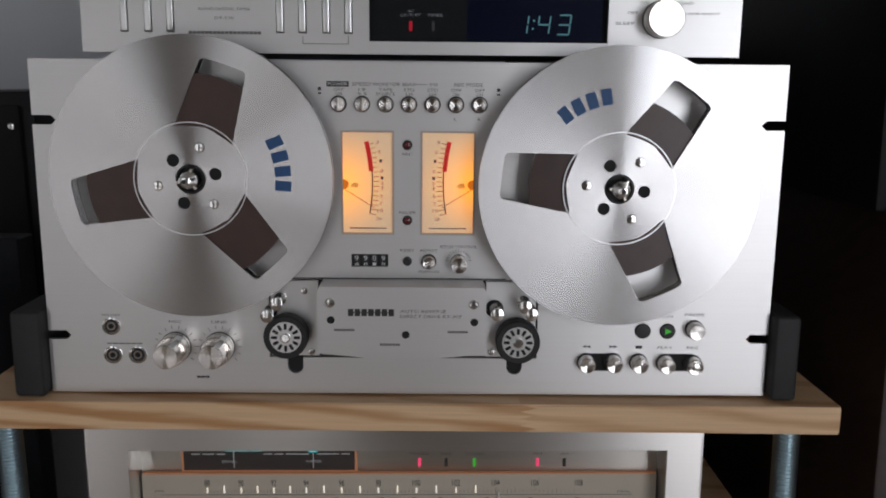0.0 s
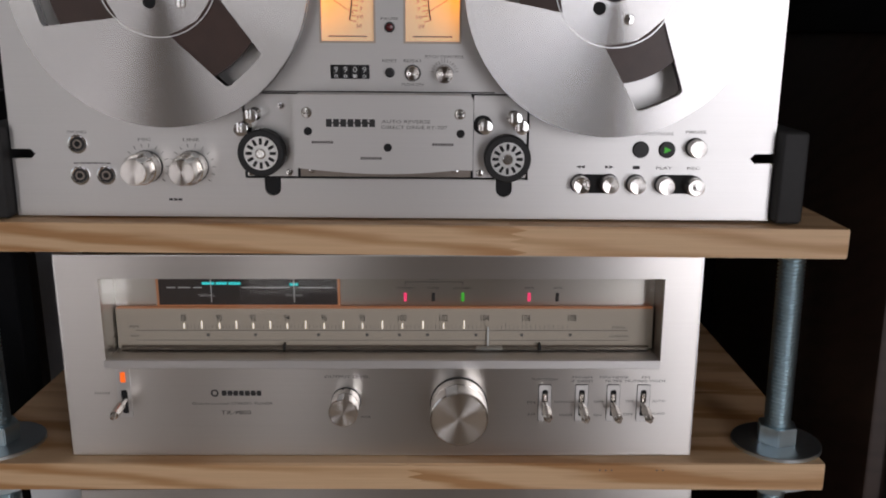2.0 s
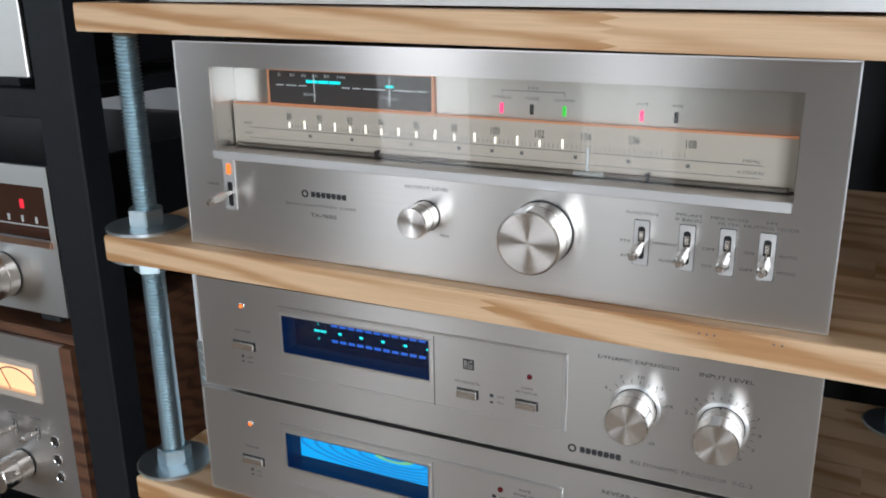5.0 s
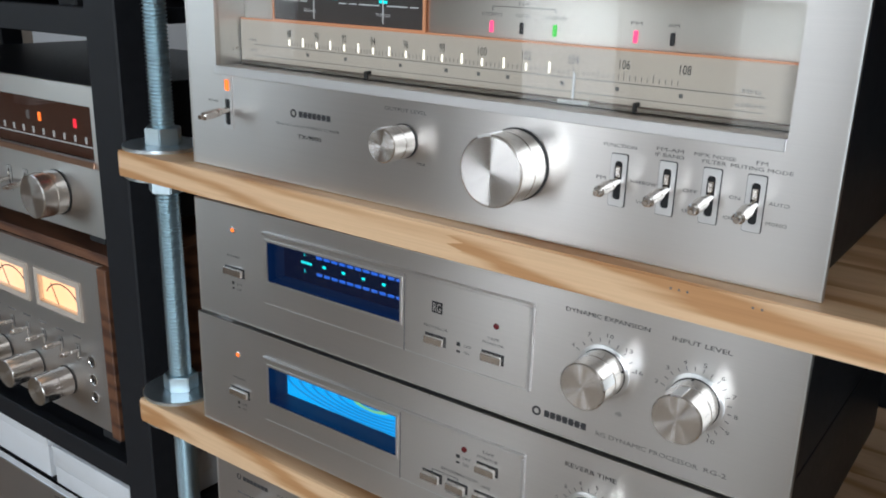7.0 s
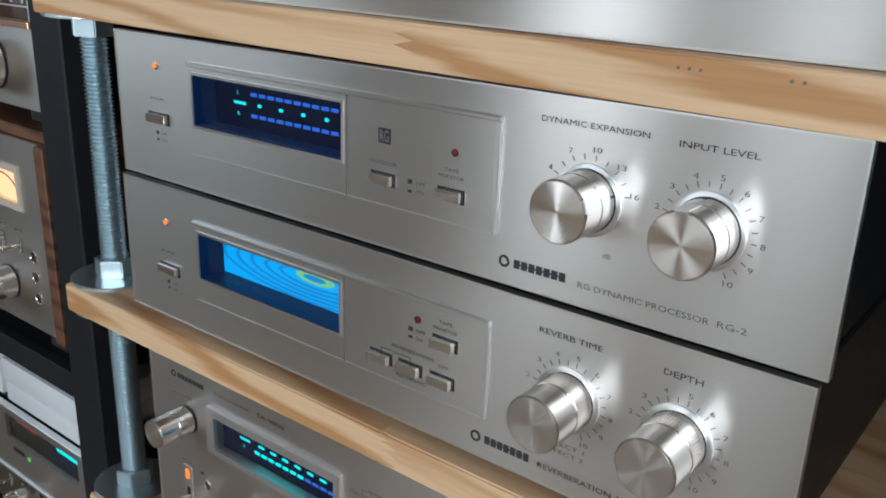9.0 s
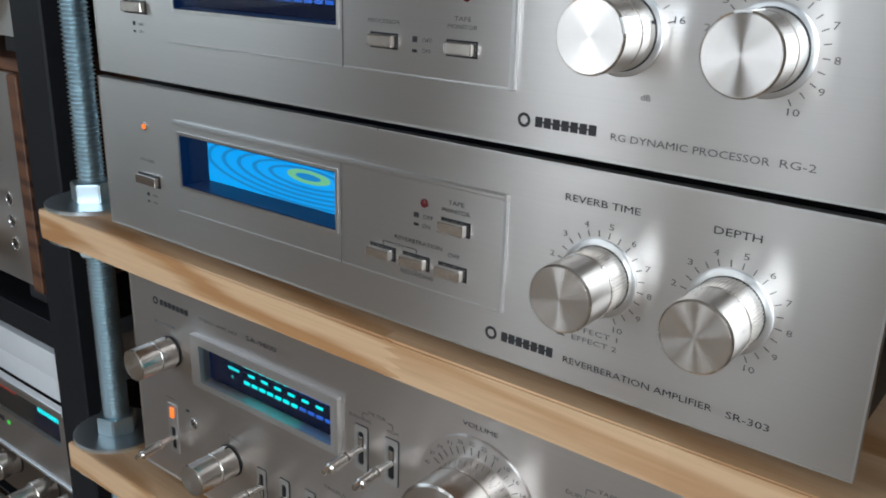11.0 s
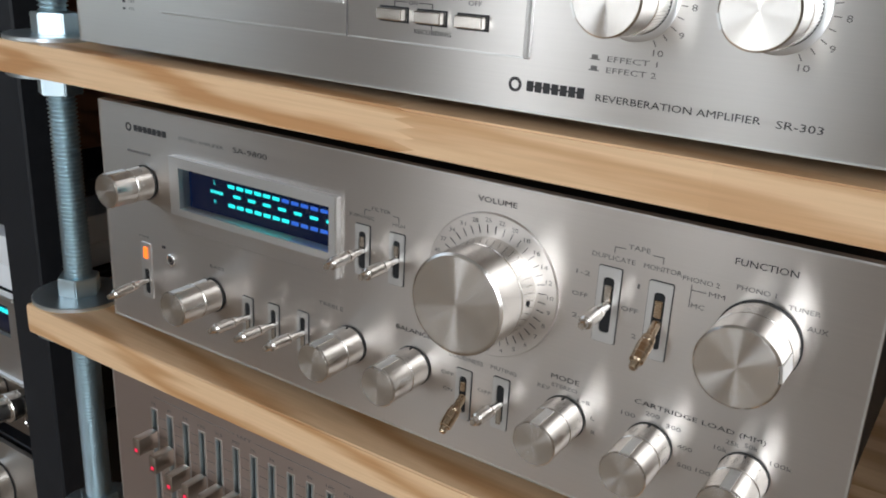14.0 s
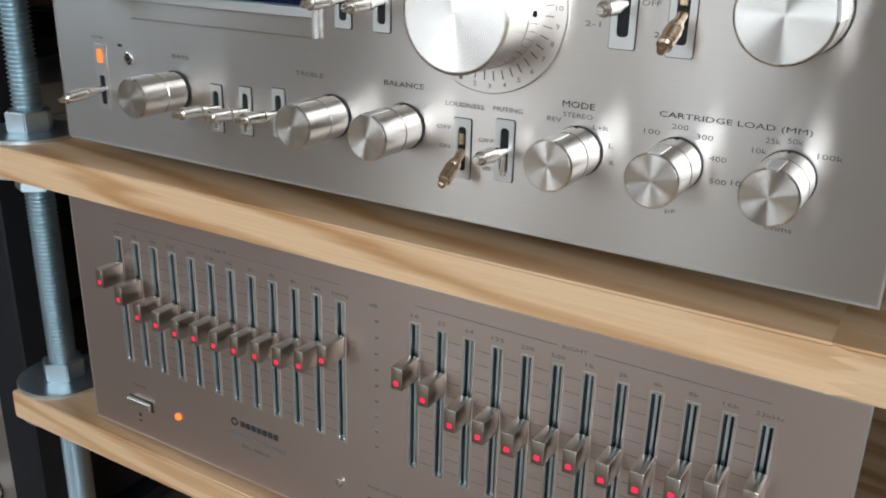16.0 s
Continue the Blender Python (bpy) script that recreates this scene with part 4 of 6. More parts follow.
def tuner():
    z0 = 928.5
    root = thing("stereo_tuner", "silver stereo tuner with a lit cream dial", "tuner", (0, 0, z0), 0.4)
    def Z(z): return z - z0
    L, R, B, T = -207, 211, Z(929), Z(1069)
    w0, w1, wb, wt = -179, 187, Z(997), Z(1053)
    part("front_panel", plate([rect(L, R, B, T), rect(w0, w1, wb, wt)], 0, 4), ALU, root)
    part("panel_edge", plate([rect(L, R, B, T), rect(L + 0.9, R - 0.9, B + 0.9, T - 0.9)], -0.35, 0.05), TRIM, root)
    case_and_feet(root, L + 6, R - 6, B + 4, T - 3, 330, 31)
    # window well; shading is put in its colours, bright left side, dark right
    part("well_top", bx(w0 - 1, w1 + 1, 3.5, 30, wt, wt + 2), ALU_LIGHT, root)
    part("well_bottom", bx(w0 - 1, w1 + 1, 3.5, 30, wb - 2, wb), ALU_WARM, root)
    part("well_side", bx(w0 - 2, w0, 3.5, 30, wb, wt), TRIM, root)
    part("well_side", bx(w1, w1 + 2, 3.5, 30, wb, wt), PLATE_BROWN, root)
    part("sill_strip", bx(w0 - 1, w1 - 0.5, -1.4, 2, wb - 5.2, wb + 0.6, 0.25, 1), ALU_LIGHT, root, "bright strip under the dial")
    part("window_glass", bx(w0, w1, 2.2, 3.0, wb, wt), GLASS, root).visible_shadow = False
    back = part("upper_plate", bx(w0, w1, 26, 29, Z(1024), wt), ALU_WARM, root)
    dial = part("dial_plate", bx(w0 + 1, w1 - 1, 21, 25, wb + 1, Z(1026.5), 0.4, 1), CREAM, root, "cream dial plate with frequency scale")
    part("dial_edge_light", bx(w0 + 2, w1 - 2, 20.4, 24, Z(1026.4), Z(1027.3)), ORANGE_LIT, dial)
    part("track", bx(w0 + 4, w1 - 4, 17.5, 21, wb + 0.6, wb + 3.4, 0.5, 1), PLATE_BROWN, dial)
    freq = [(-132, "88"), (-108, "90"), (-85, "92"), (-62, "94"), (-37, "96"), (-11, "98"), (16, "100"), (44, "102"), (72, "104"), (100, "106"), (131, "108")]
    for x, s in freq:
        word(dial, s, x, Z(1019.8), 1.9 * len(s), 4.6, INK, 20.8)
    minor, glowing = [], []
    xs = [f[0] for f in freq]
    for i in range(len(xs) - 1):
        for k in range(10):
            x = xs[i] + (xs[i + 1] - xs[i]) * k / 10
            if k in (0, 5) and x < 60:
                glowing.append(bx(x - 0.38, x + 0.38, 20.6, 21, Z(1012.2), Z(1016.0 if k == 0 else 1017.6)))
            else:
                minor.append(bx(x - 0.15, x + 0.15, 20.8, 21, Z(1012.2), Z(1014.6 if k % 5 else 1016)))
    part("minor_scale", join(*minor), INK_SOFT, dial)
    part("lit_scale", join(*glowing), DIAL_WHITE, dial)
    part("dial_line", bx(w0 + 14, w1 - 18, 20.8, 21, Z(1010.6), Z(1011)), INK_SOFT, dial)
    part("dial_line", bx(w0 + 14, w1 - 18, 20.8, 21, Z(1003.6), Z(1003.9)), INK_SOFT, dial)
    for x in (-116, -84, -41, -8, 14, 33, 66, 97, 130):
        part("band_mark", bx(x - 1, x + 1, 20.8, 21, Z(1006.6), Z(1008.6)), INK_SOFT, dial)
    for s, x, z, w in (("FM", -166, 1013.5, 6), ("AM", -166, 1006.8, 6), ("MHz", 163, 1013, 9), ("x10kHz", 163, 1006.8, 14)):
        word(dial, s, x, Z(z), w, 1.9, INK_SOFT, 20.8)
    for x in (-64, 109):
        part("pointer", bx(x - 0.9, x + 0.9, 15.5, 21, wb + 0.5, wb + 5.5, 0.4, 1), BLACK, dial)
    part("tuning_needle", bx(73.4, 74.6, 18, 19, wb + 2, Z(1014), 0.2, 1), WHITE_PL, dial)
    part("needle_carriage", bx(66, 84, 16.5, 20.5, wb + 1, wb + 3.4, 0.4, 1), TRIM, dial)
    # signal and tuning meter
    mt = part("signal_meter", bx(-149, -27, 24.2, 26.2, Z(1027.2), Z(1050.5), 0.5, 1), METER_DARK, root, "dark signal and tuning meter")
    part("meter_rim", plate([rect(-150, -26, Z(1026.9), Z(1051.3)), rect(-148.6, -27.6, Z(1028), Z(1049.6))], 23.7, 25), ORANGE_LIT, mt)
    y = 23.8
    for x0, x1 in ((-119, -110.5), (-109.5, -102), (-101, -93)):
        part("signal_bar", bx(x0, x1, y, 24.3, Z(1042.2), Z(1044)), CYAN_HOT, mt)
    part("tuning_bar", bx(-60, -54, y, 24.3, Z(1041.5), Z(1043.2)), CYAN_HOT, mt)
    for x0, x1 in ((-143, -137), (-135, -127), (-125, -119), (-92, -86), (-84, -78), (-76, -60), (-54, -39), (-37, -31)):
        part("meter_line", bx(x0, x1, y + 0.2, 24.3, Z(1039.8), Z(1040.5)), WHITE_INK, mt)
    for x in (-113, -57):
        part("meter_needle", bx(x - 0.25, x + 0.25, y - 0.2, 24.3, Z(1030), Z(1048)), WHITE_INK, mt)
    for s, x in (("0", -140), ("20", -130), ("40", -121), ("60", -112), ("80", -103), ("100", -92)):
        word(mt, s, x, Z(1047), 2.0 * len(s), 1.9, WHITE_INK, y)
    word(mt, "SIGNAL", -116, Z(1034.8), 11, 1.8, WHITE_INK, y)
    word(mt, "TUNING", -57, Z(1034.8), 11, 1.8, WHITE_INK, y)
    for x, m, s, w in ((18, PINK_LED, "STEREO", 13), (37, INK, "TUNE", 9), (57, GREEN_LED, "LOCKED", 13), (102, PINK_LED, "FM", 6), (121, INK, "AM", 6)):
        part("indicator_lamp", bx(x - 1.1, x + 1.1, 25, 26.2, Z(1030), Z(1036), 0.3, 1), m, back)
        word(back, s, x, Z(1039.4), w, 1.7, INK_SOFT, 25.8)
    part("bracket_line", join(bx(18, 57, 25.8, 26, Z(1043.4), Z(1043.8)), bx(18, 18.4, 25.8, 26, Z(1041.5), Z(1043.6)), bx(56.6, 57, 25.8, 26, Z(1041.5), Z(1043.6))), INK_SOFT, back)
    word(back, "FM", 37.5, Z(1045.4), 6, 1.6, INK_SOFT, 25.8)
    # controls
    p = part("power_plate", plate([round_rect(-4.6, 4.6, -17.5, 17.5, 0.8, 3), round_rect(-2.2, 2.2, -15, 2, 1.4, 4)], -0.8, 0.05), ALU_LIGHT, root, "", (-168.5, 0, Z(974.5)))
    part("slot", bx(-2.4, 2.4, -0.25, 0.05, -15.2, 2.2), DEEP, p)
    part("power_lamp", bx(-1.7, 1.7, -1.6, -0.5, 7.5, 14.5, 0.4, 1), AMBER_LED, p)
    part("bat", lathe([(2.0, 0), (2.0, 7), (2.7, 8), (2.8, 10), (2.5, 11), (3.0, 12), (2.7, 21), (1.8, 22), (1.4, 24.5)], 20), TURNED, p, "", (0, 0, -5), (6, 0, 0))
    emblem(root, -111, -77, Z(974), 3.6)
    word(root, "Quartz Locked STEREO TUNER", -97, Z(966.5), 54, 2.0, INK_SOFT)
    word(root, "TX-9800", -95, Z(960.2), 20, 2.8, INK)
    knob(root, -21, Z(968.5), 9.6, 20, skirt=False, notch=100)
    knob(root, 54, Z(966.5), 18.6, 25, skirt=False, notch=105)
    word(root, "OUTPUT LEVEL", -20, Z(985.8), 30, 2.0, INK_SOFT)
    word(root, "MAX", -8, Z(957), 6, 1.7, INK_SOFT)
    for x, tip in ((111.5, -4), (136, -5), (157, -5), (177, -5)):
        lever(root, x, Z(967.3), tip * 0.5, 24, 8.2, 25.5)
    for s, x, z, w in (("FUNCTION", 111, 984, 17), ("FM-AM", 136, 985.5, 13), ("IF BAND", 136, 982.8, 14), ("MPX NOISE", 157, 985.5, 19), ("FILTER", 157, 982.8, 11), ("FM", 178, 985.5, 5), ("MUTING MODE", 178, 982.8, 27),
                       ("FM", 102.5, 967.5, 5), ("AM", 102.5, 959, 5), ("NARROW", 124.5, 968, 13), ("WIDE", 126, 958.5, 9), ("OFF", 147.5, 968, 7), ("ON", 147, 958.5, 5), ("ON", 168, 968.5, 5), ("OFF", 167.5, 959, 7), ("AUTO", 187.5, 968.5, 9), ("MONO", 187.5, 959.5, 9), ("POWER", -183, 974, 10)):
        word(root, s, x, Z(z), w, 1.7, INK_SOFT)
    return root


DIAL_WHITE = glow("lit_dial_mark", (1.0, 0.93, 0.82), 1.3, (0.8, 0.8, 0.75))
METER_DARK = plain("dark_grey_meter_plate", (0.045, 0.035, 0.034), 0.4, 0, 60, 0.15, 0)
tuner()


def slim_unit(name, label, z0, y, L, R, B, T, frame, window, led, power, texts):
    """The low matching units: panel, raised frame with a window and a button field."""
    root = thing(name, label, "audio processor", (0, y, z0), 0.0, "two matching slim units")
    def Z(z): return z - z0
    w = rect(window[0], window[1], Z(window[2]), Z(window[3]))
    part("front_panel", plate([rect(L, R, Z(B), Z(T)), w], 0, 4), ALU, root)
    part("panel_edge", plate([rect(L, R, Z(B), Z(T)), rect(L + 0.8, R - 0.8, Z(B) + 0.8, Z(T) - 0.8)], -0.3, 0.05), TRIM, root)
    f = frame
    field = part("raised_field", plate([rect(f[0], f[1], Z(f[2]), Z(f[3])), rect(window[0] - 0.6, window[1] + 0.6, Z(window[2]) - 0.6, Z(window[3]) + 0.6)], -0.7, 0.05), ALU, root)
    part("top_moulding", bx(f[0], f[1], -2.4, 0, Z(f[3]) - 2.2, Z(f[3]), 0.5, 1), ALU, field)
    part("side_moulding", bx(f[1] - 2.2, f[1], -2.4, 0, Z(f[2]), Z(f[3]) - 2.2, 0.5, 1), ALU_LIGHT, field)
    part("bottom_line", bx(f[0], f[1] - 2.2, -1.0, 0, Z(f[2]), Z(f[2]) + 0.7), TRIM, field)
    part("divider", bx(window[1] + 3, window[1] + 3.6, -1.0, 0, Z(f[2]), Z(f[3]) - 2.2), INK_SOFT, field)
    # added liner, covers the bright cut edge of the panel in dark blue
    part("window_liner", plate([w, rect(window[0] + 0.5, window[1] - 0.5, Z(window[2]) + 0.5, Z(window[3]) - 0.5)], -0.9, 3.9), BLUE_DARK, field)
    part("window_rim", plate([rect(window[0] - 1.8, window[1] + 1.4, Z(window[2]) - 1.4, Z(window[3]) + 1.4), w], -1.3, 0), TRIM, field)
    part("pilot_lamp", lathe([(2.3, -0.2), (2.3, 0.6), (1.8, 0.9)], 20), CHROME, root, "", (led[0], 0, Z(led[1])))
    part("pilot_lens", lathe([(1.6, 0.6), (1.2, 1.5), (0.4, 1.8)], 16), AMBER_LED, root, "lit orange-red pilot lamp", (led[0], 0, Z(led[1])))
    push_bar(root, power[0], Z(power[1]), 18, 5.0, 3.2, "power_button")
    word(root, "POWER", power[0], Z(power[1] + 11), 13, 1.6, INK_SOFT)
    part("button_symbol", join(bx(power[0] - 3, power[0] - 1, -0.2, 0.05, Z(power[1]) - 9.5, Z(power[1]) - 7.5), bx(power[0] - 3, power[0] - 1, -0.2, 0.05, Z(power[1]) - 13, Z(power[1]) - 12)), INK, root)
    word(root, "OFF", power[0] + 4.5, Z(power[1] - 8.6), 5, 1.5, INK_SOFT)
    word(root, "ON", power[0] + 4.0, Z(power[1] - 12.4), 4, 1.5, INK_SOFT)
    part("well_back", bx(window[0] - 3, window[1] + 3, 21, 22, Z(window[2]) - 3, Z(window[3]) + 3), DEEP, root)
    for a in ((window[0] - 2, window[0], Z(window[2]), Z(window[3])), (window[1], window[1] + 2, Z(window[2]), Z(window[3])), (window[0] - 2, window[1] + 2, Z(window[2]) - 2, Z(window[2])), (window[0] - 2, window[1] + 2, Z(window[3]), Z(window[3]) + 2)):
        part("well_side", bx(a[0], a[1], 3.8, 21, a[2], a[3]), BLUE_DARK, root)
    part("window_glass", bx(window[0], window[1], 1.6, 2.4, Z(window[2]), Z(window[3])), GLASS, root).visible_shadow = False
    for s, x, z, w, h, m in texts:
        word(root, s, x, Z(z), w, h, m, -0.9 if f[0] < x < f[1] and f[2] < z < f[3] else -0.2)
    return root, Z


# no lamp: its faint emission stands for display light spilled on the reveal
BLUE_DARK = glow("blue_spill_reveal", (0.002, 0.015, 0.07), 0.4, (0.004, 0.007, 0.016))


def scale_display(root, Z, x0, x1, zb, zt, y, lit):
    """Two rows of segments with a row of numbers between them."""
    d = part("segment_display", bx(x0, x1, y, y + 1, Z(zb), Z(zt)), BLUE_BACK, root, "dark blue segment display with cyan marks")
    n, w = 12, (x1 - x0)
    for row, z in enumerate((zb + (zt - zb) * 0.70, zb + (zt - zb) * 0.28)):
        for i in range(n):
            x = x0 + w * (0.27 + 0.72 * i / n)
            on = i < lit[row]
            part("segment", bx(x, x + w * 0.042, y - 0.5, y, Z(z) - 0.9, Z(z) + 0.9), CYAN_HOT if on else BLUE_DIM, d)
    for i, s in enumerate(lit[2]):
        x = x0 + w * (0.33 + 0.6 * i / max(1, len(lit[2]) - 1))
        part("number_mark", bx(x - w * lit[3] / 2, x + w * lit[3] / 2, y - 0.5, y, Z(zb + (zt - zb) * 0.47), Z(zb + (zt - zb) * 0.47) + 1.7, 0.3, 1), CYAN_HOT, d)
    word(d, "L", x0 + w * 0.18, Z(zb + (zt - zb) * 0.71), 1.6, 2.2, CYAN, y - 0.6)
    word(d, "R", x0 + w * 0.18, Z(zb + (zt - zb) * 0.29), 1.8, 2.2, CYAN, y - 0.6)
    bars(d, x0 + w * 0.19, Z(zb + (zt - zb) * 0.5), w * 0.09, 1.6, 4, CYAN, "unit_mark", y - 0.6)
    bars(d, x0 + w * 0.20, Z(zt - 2.2), w * 0.08, 1.5, 3, CYAN, "unit_mark", y - 0.6)
    bars(d, x1 - w * 0.05, Z(zt - 2.4), w * 0.07, 1.6, 2, CYAN, "unit_mark", y - 0.6)
    return d


def dynamic_processor():
    root, Z = slim_unit("dynamic_processor", "slim silver dynamic processor with a blue segment display", 822, -5, -203, 212, 823.5, 907, (-134, 73.5, 844, 895), (-130, -17.5, 861, 888.5), (-164, 890), (-164.5, 860),
        [("DYNAMIC EXPANSION", 114.5, 897, 46, 2.3, INK), ("INPUT LEVEL", 163.5, 896, 29, 2.3, INK), ("RG DYNAMIC PROCESSOR", 141, 832.8, 55, 2.5, INK_SOFT), ("RG-2", 177, 833, 11, 2.5, INK_SOFT),
         ("PROCESSOR", 9, 864.5, 17, 1.6, INK_SOFT), ("OFF", 31.5, 858.6, 5, 1.6, INK_SOFT), ("ON", 31, 854.6, 4, 1.6, INK_SOFT), ("TAPE", 48.5, 868, 8, 1.6, INK_SOFT), ("MONITOR", 48.5, 865, 14, 1.6, INK_SOFT), ("dB", 125, 847.5, 3.5, 2.0, INK_SOFT)])
    scale_display(root, Z, -130, -17.5, 861, 888.5, 14, (0, 0, "47014", 0.025))
    push_bar(root, 9, Z(857), 13, 4.6, 3.6, y=-0.7)
    push_bar(root, 48.5, Z(857), 13, 4.6, 3.6, y=-0.7)
    part("button_symbol", join(bx(24, 26.4, -0.95, 0.05, Z(857.6), Z(859.8)), bx(24, 26.4, -0.95, 0.05, Z(853.6), Z(854.8))), INK, root)
    part("monitor_lamp", lathe([(2.0, -0.2), (1.7, 1.2), (0.4, 1.5)], 18), DARK_RED, root, "unlit lamp", (50, 0, Z(876)))
    part("square_mark", bx(6, 13.4, -0.95, 0.05, Z(873.5), Z(880.5)), INK, root)
    word(root, "RG", 9.7, Z(877), 5.4, 5.4, ALU, -1.1)
    for x, z, names, a0, a1 in ((114.5, 868, ["4", "7", "10", "13", "16"], 150, 15), (163, 866.5, [str(i) for i in range(2, 11)], 165, -60)):
        knob(root, x, Z(z), 12.4, 23, notch=20 if x < 140 else 95, seat=1.18)
        ticks(root, x, Z(z), 16.0, 18.2, a0, a1, 2 * len(names) - 1)
        dial_numbers(root, x, Z(z), 20.3, a0, a1, names)
    emblem(root, 75, 108, Z(833.8), 3.8)
    case_and_feet(root, -198, 207, Z(826), Z(905), 300, 23)


dynamic_processor()


def reverb_amplifier():
    root, Z = slim_unit("reverberation_amplifier", "slim silver reverberation amplifier with a bright blue ring display", 729, -4, -208, 209, 734, 820, (-139, 72.5, 754.5, 804), (-134.5, -20.5, 769.5, 797), (-166, 797), (-166, 767),
        [("REVERB TIME", 112, 808, 30, 2.6, INK), ("DEPTH", 161.5, 807.6, 16, 2.6, INK), ("REVERBERATION AMPLIFIER", 131, 743.6, 60, 2.6, INK), ("SR-303", 173.5, 743.3, 15, 2.6, INK),
         ("TAPE", 47.5, 795.5, 8, 1.8, INK), ("MONITOR", 47.5, 792, 14, 1.8, INK), ("OFF", 33, 786.6, 5.5, 1.8, INK), ("ON", 32.2, 782.6, 4.2, 1.8, INK), ("REVERBERATION", 28, 774.6, 26, 1.8, INK), ("ON", 17.5, 771, 4.2, 1.6, INK), ("OFF", 47, 773, 6, 1.8, INK), ("RECORDING", 27.5, 760.0, 18, 1.8, INK),
         ("EFFECT 1", 113.5, 758, 19, 2.0, INK_SOFT), ("EFFECT 2", 113.5, 754, 19, 2.0, INK_SOFT)])
    # blue picture of widening rings, set back in the well
    d = part("ring_display", bx(-134.5, -20.5, 16.5, 17.5, Z(768), Z(798)), BLUE_LIT, root, "backlit blue picture of rings")
    cx, cz = -56.0, Z(785)
    for k, (rx, rz) in enumerate(((72, 14.5), (61, 12.2), (50, 9.9), (39, 7.6), (28, 5.4))):
        hx, hz = cx - 7 + 1.4 * k, cz - 1.0
        a_out, a_in = [], []
        for i in range(25):
            a = math.pi + math.pi * i / 24
            a_out.append((max(-134, min(-21, hx + rx * math.cos(a))), max(Z(769.6), hz + rz * math.sin(a))))
            a_in.append((max(-134, min(-21, hx + (rx - 3) * math.cos(a))), max(Z(769.6), hz + (rz - 1.3) * math.sin(a))))
        part("ring", plate([a_out + a_in[::-1]], 16.0, 16.4), BLUE_RING, d)
        a_out, a_in = [], []
        for i in range(25):
            a = math.pi * i / 24
            a_out.append((max(-134, min(-21, hx + rx * math.cos(a))), min(Z(796.8), hz + rz * math.sin(a))))
            a_in.append((max(-134, min(-21, hx + (rx - 3) * math.cos(a))), min(Z(796.8), hz + (rz - 1.3) * math.sin(a))))
        part("ring", plate([a_out + a_in[::-1]], 16.0, 16.4), BLUE_RING, d)
    ell = lambda a, b, n=32: [(cx + a * math.cos(2 * math.pi * i / n), cz + b * math.sin(2 * math.pi * i / n)) for i in range(n)]
    part("centre_ring", plate([ell(15, 3.4), ell(9, 1.7)], 15.8, 16.3), GREEN_RING, d)
    part("centre_dot", plate([ell(8.8, 1.6)], 15.8, 16.3), BLUE_RING, d)
    for x, z in ((47.5, 785.5), (8, 766), (27, 766), (46.5, 766)):
        push_bar(root, x, Z(z), 13, 4.6, 4.5, y=-0.7)
    part("button_symbol", join(bx(25.4, 28, -0.95, 0.05, Z(785.6), Z(787.8)), bx(25.4, 28, -0.95, 0.05, Z(782), Z(783.2))), INK, root)
    part("monitor_lamp", lathe([(2.1, -0.2), (1.8, 1.3), (0.4, 1.6)], 18), DARK_RED, root, "unlit dark red lamp", (31, 0, Z(792.5)))
    part("bracket_line", join(bx(8, 14.5, -0.95, 0.05, Z(771), Z(771.3)), bx(20.5, 27, -0.95, 0.05, Z(771), Z(771.3)), bx(8, 8.3, -0.95, 0.05, Z(769), Z(771.2)), bx(26.8, 27.1, -0.95, 0.05, Z(769), Z(771.2)), bx(26.8, 27.1, -0.95, 0.05, Z(761.2), Z(763))), INK, root)
    part("button_symbol", join(bx(97, 101, -0.2, 0.05, Z(757.2), Z(757.6)), bx(97.8, 100.2, -0.2, 0.05, Z(757.6), Z(759)), bx(97, 101, -0.2, 0.05, Z(753.2), Z(753.6)), bx(97.8, 100.2, -0.2, 0.05, Z(753.6), Z(755))), INK_SOFT, root)
    for x, z in ((113, 780), (161.8, 780.5)):
        knob(root, x, Z(z), 12.4, 28, notch=200, knurl=True, seat=1.22)
        ticks(root, x, Z(z), 15.8, 18.2, 165, -62, 17)
        dial_numbers(root, x, Z(z), 20.6, 165, -62, [str(i) for i in range(2, 11)])
    emblem(root, 64, 96.5, Z(744.3), 4.0)
    case_and_feet(root, -203, 204, Z(738), Z(817), 300, 23)


reverb_amplifier()


